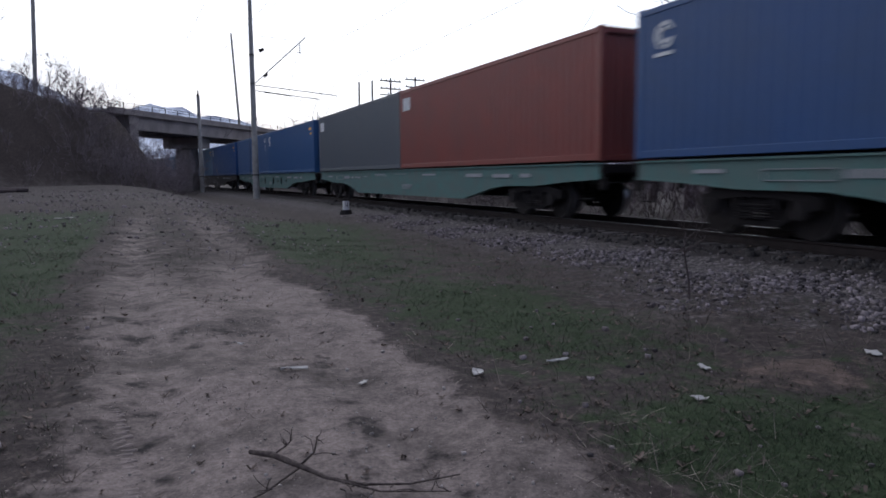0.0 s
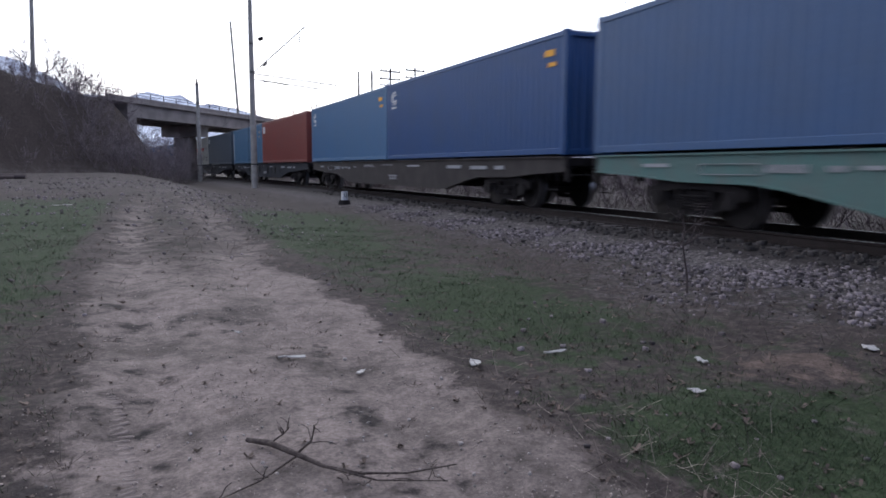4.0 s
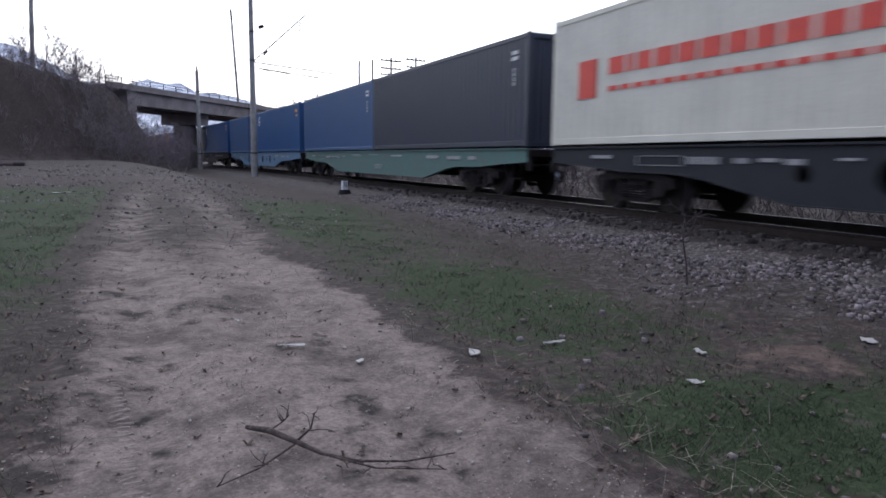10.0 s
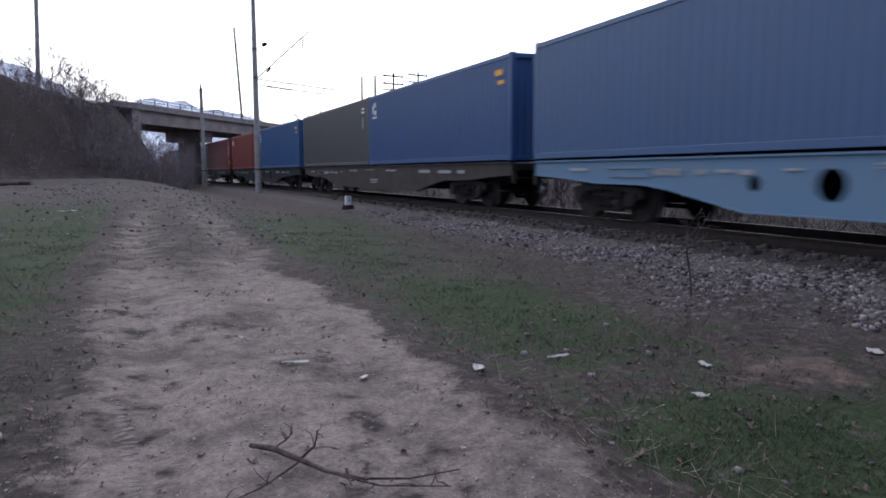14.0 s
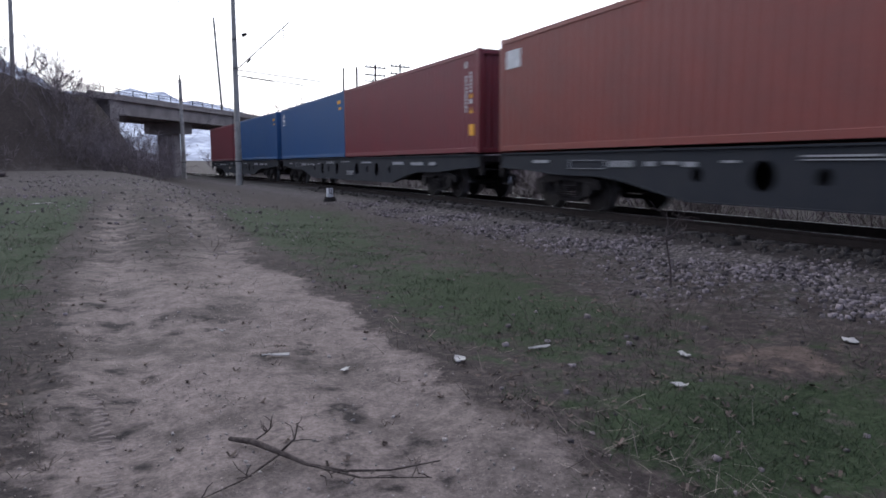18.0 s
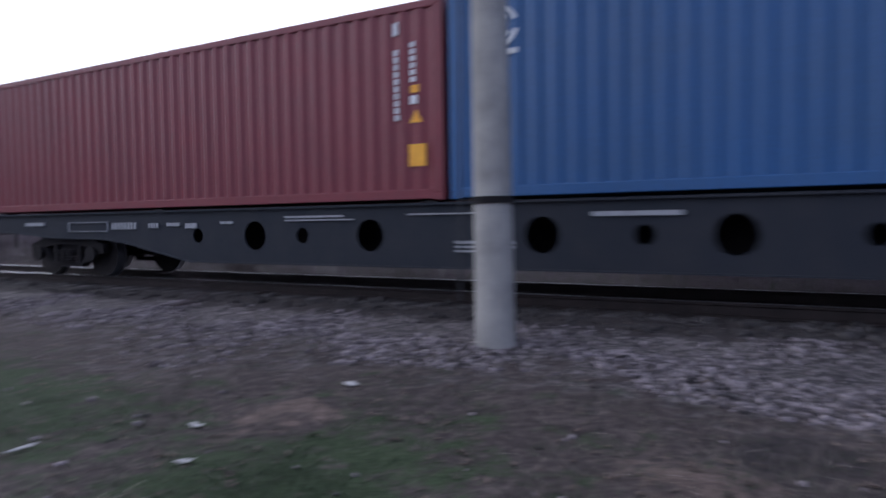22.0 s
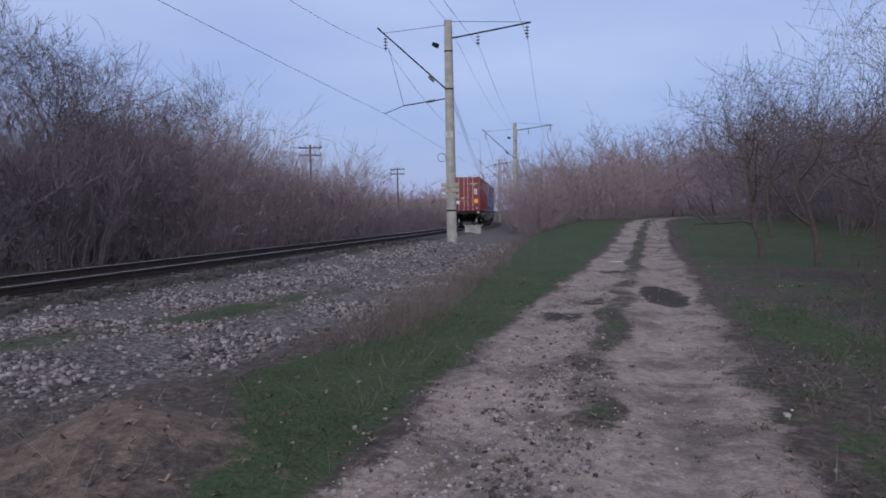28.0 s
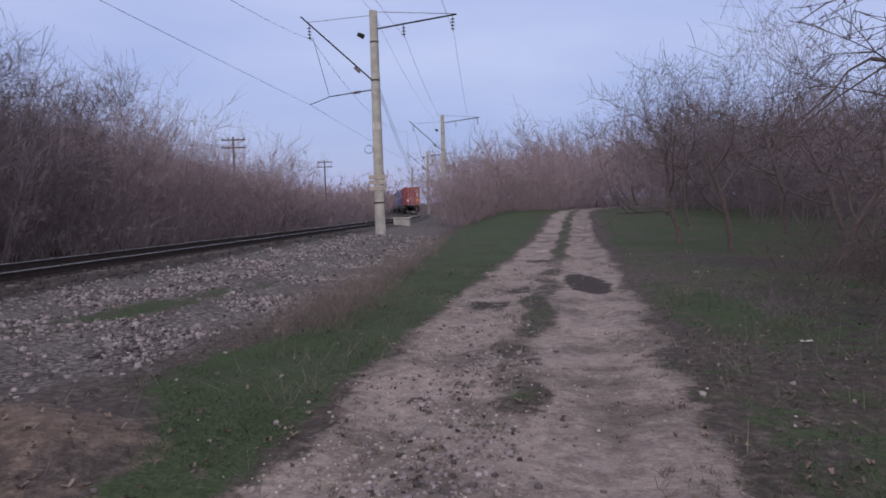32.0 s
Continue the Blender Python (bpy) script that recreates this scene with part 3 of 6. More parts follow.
# ---- railway ----
def make_track():
    S = np.arange(-300, 300.1, 1.5)
    prof = [(-0.075, 0.0), (0.075, 0.0), (0.075, 0.014), (0.012, 0.03), (0.012, 0.13), (0.036, 0.145), (0.036, 0.178), (-0.036, 0.178), (-0.036, 0.145), (-0.012, 0.13), (-0.012, 0.03), (-0.075, 0.014)]
    for side in (-1, 1):
        V, F = [], []
        for s in S:
            x = track_x(s)
            dx = (track_x(s + 0.5) - track_x(s - 0.5))
            n = Vector((1, dx, 0)).normalized()
            c = Vector((x, -s, RAIL_Z - 0.18)) + n * (side * 0.795)
            V += [c + n * a + Vector((0, 0, z)) for a, z in prof]
        k = len(prof)
        for i in range(len(S) - 1):
            F += [(i * k + j, i * k + (j + 1) % k, (i + 1) * k + (j + 1) % k, (i + 1) * k + j) for j in range(k)]
        rail = tagged(new("rail", mesh_of("rail", V, F, M_RAIL)), "rust-dark steel running rail on sleepers", "rail", "rails of the line", "structure")
        V, F = [], []
        for s in S:
            x = track_x(s)
            dx = (track_x(s + 0.5) - track_x(s - 0.5))
            n = Vector((1, dx, 0)).normalized()
            c = Vector((x, -s, RAIL_Z)) + n * (side * 0.795)
            V += [c + n * a + Vector((0, 0, z)) for a, z in ((-0.026, -0.003), (-0.02, 0.002), (0.02, 0.002), (0.026, -0.003))]
        for i in range(len(S) - 1):
            F += [(i * 4 + j, i * 4 + j + 1, (i + 1) * 4 + j + 1, (i + 1) * 4 + j) for j in range(3)]
        top = new("running_surface", mesh_of("running_surface", V, F, M_RAILTOP))
        top.parent = rail
        top["label"] = "bright worn rail head"
    # sleepers: one mesh, an object each near the camera
    bm = box(-0.13, 0.13, -1.35, 1.35, -0.2, 0.0, 0.03)
    first = None
    holder = new("sleeper_row")
    tagged(holder, "dark oil-stained concrete sleepers under the rails", "sleepers", kind="structure")
    V, F = [], []
    for i in range(-330, 330):
        s = i * 0.545
        m = track_pose(s, half=0.5)
        m.translation.z = RAIL_Z - 0.18
        if -60 < s < 95:
            if first is None:
                first = part("sleeper", bm, M_SLEEPER, holder, m=m)
            else:
                again(first, m)
        else:
            b = len(V)
            V += [m @ Vector((x, y, z)) for x in (-0.13, 0.13) for y in (-1.35, 1.35) for z in (-0.15, 0)]
            F += [(b + 1, b + 5, b + 7, b + 3), (b, b + 1, b + 3, b + 2), (b + 4, b + 6, b + 7, b + 5), (b, b + 4, b + 5, b + 1), (b + 2, b + 3, b + 7, b + 6)]
    far = new("far_sleepers", mesh_of("far_sleepers", V, F, M_SLEEPER))
    far.parent = holder
    far["kind"] = "stuff"


make_track()


# ---- container ----
CL, CW, CH = 12.192, 2.438, 2.896


def wave(n, depth, length, height, axis_y, z0, flip):
    """Corrugated sheet along x."""
    bm = bmesh.new()
    p = length / n
    xs = []
    for i in range(n):
        a = -length / 2 + i * p
        xs += [(a, 0), (a + 0.25 * p, 0), (a + 0.5 * p, 1), (a + 0.75 * p, 1)]
    xs.append((length / 2, 0))
    rows = []
    for x, q in xs:
        y = axis_y + flip * depth * q
        rows.append((bm.verts.new((x, y, z0)), bm.verts.new((x, y, z0 + height))))
    for a, b in zip(rows, rows[1:]):
        bm.faces.new((a[0], b[0], b[1], a[1]) if flip > 0 else (a[1], b[1], b[0], a[0]))
    return bm


def paint(name, col, dirt):
    return mat(name, col, dirt, 0.48, 0.0, scale=1.3, fine=30, bump=0.08, spread=0.9)


PAINTS = {
    "blue": paint("faded_blue_container_paint", (0.016, 0.08, 0.225), (0.026, 0.075, 0.175)),
    "dark_blue": paint("deep_blue_container_paint", (0.012, 0.06, 0.195), (0.02, 0.057, 0.15)),
    "light_blue": paint("light_blue_container_paint", (0.055, 0.145, 0.285), (0.065, 0.13, 0.22)),
    "violet_blue": paint("violet_blue_container_paint", (0.034, 0.088, 0.21), (0.044, 0.083, 0.17)),
    "teal_blue": paint("teal_blue_container_paint", (0.06, 0.15, 0.26), (0.065, 0.13, 0.2)),
    "red": paint("maroon_container_paint", (0.175, 0.021, 0.031), (0.13, 0.025, 0.033)),
    "brick": paint("brick_red_container_paint", (0.215, 0.04, 0.03), (0.15, 0.042, 0.036)),
    "grey": paint("slate_grey_container_paint", (0.075, 0.09, 0.108), (0.09, 0.095, 0.105)),
    "slate": paint("dark_slate_container_paint", (0.045, 0.062, 0.084), (0.058, 0.068, 0.08)),
    # Navy and charcoal set lighter than their own paint, to carry lens veil.
    "navy": paint("blackish_navy_container_paint", (0.026, 0.033, 0.06), (0.034, 0.038, 0.055)),
    "charcoal": paint("charcoal_container_paint", (0.055, 0.057, 0.064), (0.068, 0.067, 0.069)),
    "white": paint("dirty_white_container_paint", (0.64, 0.62, 0.54), (0.47, 0.455, 0.4)),
}
WORDS = {"blue": "faded blue", "dark_blue": "deep blue", "light_blue": "light blue", "violet_blue": "violet blue", "teal_blue": "teal blue",
         "red": "maroon red", "brick": "brick red", "grey": "slate grey", "slate": "dark slate", "navy": "blackish navy",
         "charcoal": "charcoal grey", "white": "dirty white"}
_containers = {}


def bars(parent, name, spec, material, side=-1, label="", single=False):
    """Raised-paint bars on a container side: spec rows of x0, x1, z0, z1."""
    if single:
        for row in spec:
            bars(parent, name, [row], material, side, label)
        return
    bm = bmesh.new()
    y = side * (CW / 2 + 0.004)
    for x0, x1, z0, z1 in spec:
        box(x0, x1, min(y, y - side * 0.02), max(y, y - side * 0.02), z0, z1, bm=bm)
    ob = part(name, bm, material, parent, label)
    if len(spec) > 1:
        ob["kind"] = "stuff"


def make_container(key, marks):
    root = new("shipping_container")
    tagged(root, f"{WORDS[key]} corrugated steel forty-foot container riding on a flat wagon", "shipping container", "containers on the train")
    P = PAINTS[key]
    h = CH
    for side in (-1, 1):
        part("side_panel", wave(43, 0.03, CL - 0.32, h - 0.30, side * (CW / 2 - 0.005), 0.16, -side), P, root)
        part("bottom_rail", box(-CL / 2 + 0.16, CL / 2 - 0.16, min(side * (CW / 2 - 0.06), side * CW / 2), max(side * (CW / 2 - 0.06), side * CW / 2), 0.02, 0.165, 0.01), P, root)
        part("top_rail", box(-CL / 2 + 0.16, CL / 2 - 0.16, min(side * (CW / 2 - 0.06), side * CW / 2), max(side * (CW / 2 - 0.06), side * CW / 2), h - 0.145, h - 0.03, 0.01), P, root)
    post = part("corner_post", box(-0.08, 0.08, -0.08, 0.08, 0.11, h - 0.11, 0.01), P, root, m=pose(CL / 2 - 0.08, CW / 2 - 0.08, 0))
    cast = part("corner_casting", box(-0.089, 0.089, -0.081, 0.081, 0, 0.118, 0.012), P, root, m=pose(CL / 2 - 0.09, CW / 2 - 0.081, 0))
    for sx in (-1, 1):
        for sy in (-1, 1):
            if (sx, sy) != (1, 1):
                again(post, pose(sx * (CL / 2 - 0.08), sy * (CW / 2 - 0.08), 0))
                again(cast, pose(sx * (CL / 2 - 0.09), sy * (CW / 2 - 0.081), 0))
            again(cast, pose(sx * (CL / 2 - 0.09), sy * (CW / 2 - 0.081), h - 0.118))
    part("roof", prism([(-CL / 2 + 0.1, h - 0.06), (CL / 2 - 0.1, h - 0.06), (CL / 2 - 0.1, h - 0.035), (-CL / 2 + 0.1, h - 0.035)], -CW / 2 + 0.05, CW / 2 - 0.05), P, root)
    part("floor", box(-CL / 2 + 0.12, CL / 2 - 0.12, -CW / 2 + 0.06, CW / 2 - 0.06, 0.06, 0.14), M_STEEL_DK, root)
    # front end wall (towards +x), corrugated upright
    bm = wave(9, 0.045, CW - 0.3, h - 0.28, 0, 0.14, 1)
    bmesh.ops.transform(bm, matrix=pose(CL / 2 - 0.08, 0, 0, 0, 0, 90), verts=bm.verts)
    part("end_wall", bm, P, root)
    for z0, z1 in ((0.01, 0.15), (h - 0.15, h - 0.02)):
        part("end_sill", box(CL / 2 - 0.1, CL / 2 - 0.005, -CW / 2 + 0.16, CW / 2 - 0.16, z0, z1, 0.01), P, root)
        part("door_sill", box(-CL / 2 + 0.005, -CL / 2 + 0.1, -CW / 2 + 0.16, CW / 2 - 0.16, z0, z1, 0.01), P, root)
    # doors at the -x end
    for sy in (-1, 1):
        y0, y1 = (0.008, CW / 2 - 0.165) if sy > 0 else (-CW / 2 + 0.165, -0.008)
        prof, zz = [(-CL / 2 + 0.09, 0.155)], np.linspace(0.155, h - 0.155, 6)
        for lo, hi in zip(zz, zz[1:]):
            prof += [(-CL / 2 + 0.055, lo + 0.002), (-CL / 2 + 0.055, lo + 0.06), (-CL / 2 + 0.022, lo + 0.1), (-CL / 2 + 0.022, hi - 0.1), (-CL / 2 + 0.055, hi - 0.06)]
        prof += [(-CL / 2 + 0.055, h - 0.155), (-CL / 2 + 0.09, h - 0.155)]
        bm = prism(prof, y0, y1)
        door = part("door", bm, P, root)
        w = y1 - y0
        for f in (0.15, 0.56):
            yb = y0 + w * f if sy > 0 else y1 - w * f
            bm = cyl((-CL / 2 + 0.005, yb, 0.05), (-CL / 2 + 0.005, yb, h - 0.05), 0.019, seg=8)
            for z in (0.10, 0.55, 1.15, 1.75, 2.3, h - 0.1):
                box(-CL / 2 - 0.012, -CL / 2 + 0.03, yb - 0.05, yb + 0.05, z - 0.035, z + 0.035, 0.008, bm=bm)
            part("locking_bar", bm, M_GALV, door, "galvanised locking bar")
            bm = box(-CL / 2 - 0.03, -CL / 2 - 0.012, yb - 0.02, yb + 0.24, 0.78 + 0.14 * (f > 0.5), 0.81 + 0.14 * (f > 0.5), 0.004)
            part("handle", bm, M_GALV, door, "galvanised door handle")
        ye = y1 - 0.02 if sy > 0 else y0 + 0.02
        first = part("hinge", box(-CL / 2 + 0.0, -CL / 2 + 0.06, ye - 0.04, ye + 0.06, -0.05, 0.05, 0.01), P, door, m=pose(0, 0, 0.35))
        for z in (1.05, 1.8, h - 0.4):
            again(first, pose(0, 0, z))
    marks(root)
    return root


M_GALV = mat("galvanised_bar", (0.48, 0.44, 0.42), (0.33, 0.27, 0.25), 0.5, 0.5)


def marks_plain(root):
    bars(root, "marking", [(5.25, 5.55, h, h + 0.09) for h in (2.25, 2.4)] + [(5.35, 5.42, 1.6 + 0.12 * i, 1.69 + 0.12 * i) for i in range(4)], M_WHITE, label="small white stencilled marks")


def marks_red(root):
    spec = [(5.28, 5.35, 1.18 + 0.105 * i, 1.26 + 0.105 * i) for i in range(10)] + [(5.27, 5.36, 2.42, 2.6)] + [(5.56, 5.64, 1.72 + 0.1 * i, 1.79 + 0.1 * i) for i in range(6)] + [(5.55, 5.67, 1.4, 1.52)]
    bars(root, "marking", spec, M_WHITE, label="column of white stencilled marks")
    bars(root, "sticker", [(5.52, 5.80, 0.5, 0.82), (5.56, 5.70, 1.56, 1.67)], M_YELLOW, label="yellow-orange warning sticker", single=True)
    bm = bmesh.new()
    y = -(CW / 2 + 0.004)
    v = [bm.verts.new(p) for p in ((5.54, y, 1.13), (5.76, y, 1.13), (5.65, y, 1.32))]
    bm.faces.new(v)
    part("warning_triangle", bm, M_YELLOW, root, "yellow warning triangle")
    # door-end marks
    bm = bmesh.new()
    x = -CL / 2 + 0.018
    for y0, y1, z0, z1 in ((-1.0, -0.35, 2.28, 2.35), (-0.75, -0.55, 2.14, 2.2)):
        for k in range(7):
            w = (y1 - y0) / 7
            box(x - 0.004, x + 0.01, y0 + k * w, y0 + (k + 0.7) * w, z0, z1, bm=bm)
    for k in range(5):
        box(x - 0.004, x + 0.01, -0.98, -0.72, 1.4 + 0.1 * k, 1.46 + 0.1 * k, bm=bm)
    box(x - 0.004, x + 0.01, 0.55, 0.85, 0.62, 0.86, bm=bm)
    box(x - 0.004, x + 0.01, -1.0, -0.85, 0.2, 0.25, bm=bm)
    part("door_marking", bm, M_WHITE, root, "white stencilled door marks")["kind"] = "stuff"
    part("door_sticker", box(x - 0.006, x + 0.01, -1.03, -0.7, 0.66, 1.0), M_YELLOW, root, "yellow-orange door sticker")
    bm = bmesh.new()
    v = [bm.verts.new(p) for p in ((x - 0.006, 0.22, 1.0), (x - 0.006, 0.45, 1.0), (x - 0.006, 0.33, 1.18))]
    bm.faces.new(v)
    part("door_triangle", bm, M_YELLOW, root, "yellow door warning triangle")


def marks_logo_rear(root):
    """White emblem and stripes near the rear top corner."""
    y = -(CW / 2 + 0.004)
    for r0, r1, a0, a1 in ((0.19, 0.26, 20, 250), (0.09, 0.15, 60, 320), (0.19, 0.26, 275, 345)):
        bm = bmesh.new()
        ring = [[(-5.3 + r * math.cos(math.radians(t)), 2.3 + r * math.sin(math.radians(t))) for r in (r0, r1)] for t in np.linspace(a0, a1, 12)]
        for (p, q), (u, v) in zip(ring, ring[1:]):
            prism([p, q, v, u], y, y + 0.02, bm)
        part("emblem", bm, M_WHITE, root, "white curved emblem stroke")
    bars(root, "emblem_bar", [(-5.55, -5.05, 1.92, 1.99)], M_WHITE, label="white bar under the emblem")
    bars(root, "marking", [(5.2, 5.6, 2.35, 2.5), (5.35, 5.7, 2.1, 2.2)], M_YELLOW, label="yellow stencilled mark", single=True)


def marks_label(root):
    bars(root, "label_plate", [(-5.75, -5.05, 2.1, 2.55)], M_WHITE, label="white label near the rear end")
    bars(root, "marking", [(-5.65, -5.15, 2.2, 2.23), (-5.65, -5.15, 2.3, 2.33), (-5.65, -5.25, 2.4, 2.43)], M_WHITE)


def marks_white(root):
    bars(root, "emblem", [(-5.0, -4.35, 1.02, 1.84)], M_RED, label="red emblem block")
    spec, rng = [], random.Random(5)
    x = -3.9
    for w in (0.5, 0.18, 0.42, 0.48, 0.45, 0.5, 0.45, 0.42, 0.5, 0.45, 0.44, 0.5, 0.4):
        spec.append((x, x + w, 1.46, 1.8))
        x += w + 0.12
    bars(root, "lettering", spec, M_RED, label="red lettering bar", single=True)
    bars(root, "small_lettering", [(-3.9 + 0.42 * i, -3.9 + 0.42 * i + 0.3, 1.12, 1.22) for i in range(15)], M_RED, label="thin red lettering bars")
    bars(root, "marking", [(4.6, 5.2, 0.35, 0.8), (5.0, 5.5, 0.9, 0.98), (5.0, 5.5, 1.7, 1.76)], M_SIGN, label="grey stencilled panel")


def marks_end_bar(root):
    bars(root, "marking", [(-5.95, -5.8, 0.3, 2.6)], M_WHITE, label="white upright edge stripe")
    bars(root, "sticker", [(5.0, 5.5, 2.2, 2.35), (5.0, 5.4, 1.9, 2.0)], M_SIGN, label="pale stencilled marks")


MARKS = {"blue": marks_logo_rear, "dark_blue": marks_logo_rear, "light_blue": marks_logo_rear, "violet_blue": marks_plain, "teal_blue": marks_end_bar,
         "red": marks_red, "brick": marks_label, "grey": marks_label, "slate": marks_label, "navy": marks_plain, "charcoal": marks_plain, "white": marks_white}


def container(key):
    if key not in _containers:
        _containers[key] = make_container(key, MARKS[key])
        return _containers[key]
    return copy_thing(_containers[key], Matrix())


# ---- wagon ----
WAGON_PAINT = {
    "teal": (mat("worn_teal_green_wagon_paint", (0.09, 0.18, 0.165), (0.13, 0.135, 0.125), 0.8, scale=2.5, spread=0.8), "teal-green"),
    "grey": (mat("dull_blue_grey_wagon_paint", (0.018, 0.021, 0.029), (0.033, 0.033, 0.037), 0.75, scale=2, spread=1.0), "blue-grey"),
    "sky": (mat("light_blue_wagon_paint", (0.11, 0.2, 0.31), (0.15, 0.2, 0.27), 0.7, scale=2, spread=1.0), "light blue"),
    "black": (mat("sooty_wagon_paint", (0.035, 0.03, 0.03), (0.07, 0.06, 0.055), 0.8, scale=2, spread=1.0), "sooty black"),
}
BIG_HOLES, SMALL_HOLES = (-3.8, -1.4, 1.4, 3.8), (-5.2, -2.75, 2.75, 5.2)


def side_plate(holes):
    """Fish-bellied side sill: a plate with round lightening holes, in x, z."""
    bm = bmesh.new()
    outline = [(-12.2, 1.2), (12.2, 1.2), (12.2, 0.86), (10.9, 0.80), (9.6, 0.70), (7.9, 0.68), (7.2, 0.60), (5.4, 0.27), (-5.4, 0.27), (-7.2, 0.60), (-7.9, 0.68), (-9.6, 0.70), (-10.9, 0.80), (-12.2, 0.86)]
    loops = [outline]
    if holes:
        for c, r in [(x, 0.25) for x in BIG_HOLES] + [(x, 0.13) for x in SMALL_HOLES]:
            loops.append([(c + r * math.cos(a), 0.74 + r * math.sin(a)) for a in np.linspace(0, 2 * math.pi, 21)[:-1]])
    edges = []
    for lp in loops:
        v = [bm.verts.new((x, 0, z)) for x, z in lp]
        edges += [bm.edges.new((v[i], v[(i + 1) % len(v)])) for i in range(len(v))]
    bmesh.ops.triangle_fill(bm, use_beauty=True, edges=edges, normal=(0, 1, 0))
    ext = bmesh.ops.extrude_face_region(bm, geom=list(bm.faces))
    bmesh.ops.translate(bm, vec=(0, 0.03, 0), verts=[e for e in ext["geom"] if isinstance(e, bmesh.types.BMVert)])
    bmesh.ops.recalc_face_normals(bm, faces=bm.faces)
    return bm, outline


def make_bogie(parent, x):
    b = part("bogie", prism([(-0.32, 0.45), (0.32, 0.45), (0.32, 0.62), (0.2, 0.68), (-0.2, 0.68), (-0.32, 0.62)], -1.0, 1.0), M_STEEL_DK, parent, m=pose(x, 0, 0))
    for sy in (-1, 1):
        y = sy * 1.02
        bm = bmesh.new()
        pts = [(-1.25, 0.5), (-1.25, 0.68), (-0.7, 0.8), (0.7, 0.8), (1.25, 0.68), (1.25, 0.5), (1.05, 0.46), (0.8, 0.6), (0.42, 0.66), (-0.42, 0.66), (-0.8, 0.6), (-1.05, 0.46)]
        prism(pts, y - 0.07, y + 0.07, bm)
        prism([(-0.5, 0.2), (0.5, 0.2), (0.62, 0.3), (-0.62, 0.3)], y - 0.08, y + 0.08, bm)
        for q in (-1, 1):
            prism([(q * 0.5, 0.28), (q * 0.66, 0.28), (q * 1.0, 0.62), (q * 0.8, 0.66)], y - 0.06, y + 0.06, bm)
            prism([(q * 0.36, 0.28), (q * 0.46, 0.28), (q * 0.46, 0.68), (q * 0.36, 0.68)], y - 0.06, y + 0.06, bm)
        part("side_frame", bm, M_STEEL_DK, b)
        bm = bmesh.new()
        for dx in (-0.22, 0.0, 0.22):
            for k in range(5):
                cyl((dx, y + sy * 0.09, 0.32 + 0.05 * k), (dx, y + sy * 0.09, 0.35 + 0.05 * k), 0.1, seg=10, bm=bm)
        part("spring_set", bm, M_STEEL_DK, b)["kind"] = "stuff"
        for wx in (-0.925, 0.925):
            part("axle_box", cyl((wx, y - 0.1, 0.478), (wx, y + sy * 0.16, 0.478), 0.16, seg=14), M_STEEL_DK, b)
    for wx in (-0.925, 0.925):
        bm = cyl((0, -1.05, 0), (0, 1.05, 0), 0.08, seg=10)
        for sy in (-1, 1):
            cyl((0, sy * 0.73, 0), (0, sy * 0.86, 0), 0.478, 0.47, seg=28, bm=bm)
            cyl((0, sy * 0.695, 0), (0, sy * 0.73, 0), 0.505, seg=28, bm=bm)
            cyl((0, sy * 0.86, 0), (0, sy * 0.875, 0), 0.40, 0.30, seg=28, bm=bm)
            for a in range(5):
                t = a * 2 * math.pi / 5
                cyl((0.27 * math.cos(t), sy * 0.865, 0.27 * math.sin(t)), (0.27 * math.cos(t), sy * 0.885, 0.27 * math.sin(t)), 0.05, seg=8, bm=bm)
        for f in bm.faces:
            c = f.calc_center_median()
            if math.hypot(c.x, c.z) > 0.455 and abs(f.normal.y) < 0.5:
                f.material_index = 1
        part("wheelset", bm, M_WHEEL, b, "worn steel wheelset with polished treads", m=pose(wx, 0, 0.478)).data.materials.append(M_RAILTOP)
    return b


M_WHEEL = mat("worn_wheel_steel", (0.032, 0.027, 0.026), (0.02, 0.017, 0.016), 0.7, 0.3)
M_REFL = mat("round_red_tail_disc", (0.75, 0.2, 0.16), (0.6, 0.15, 0.12), 0.4)
_wagons = {}


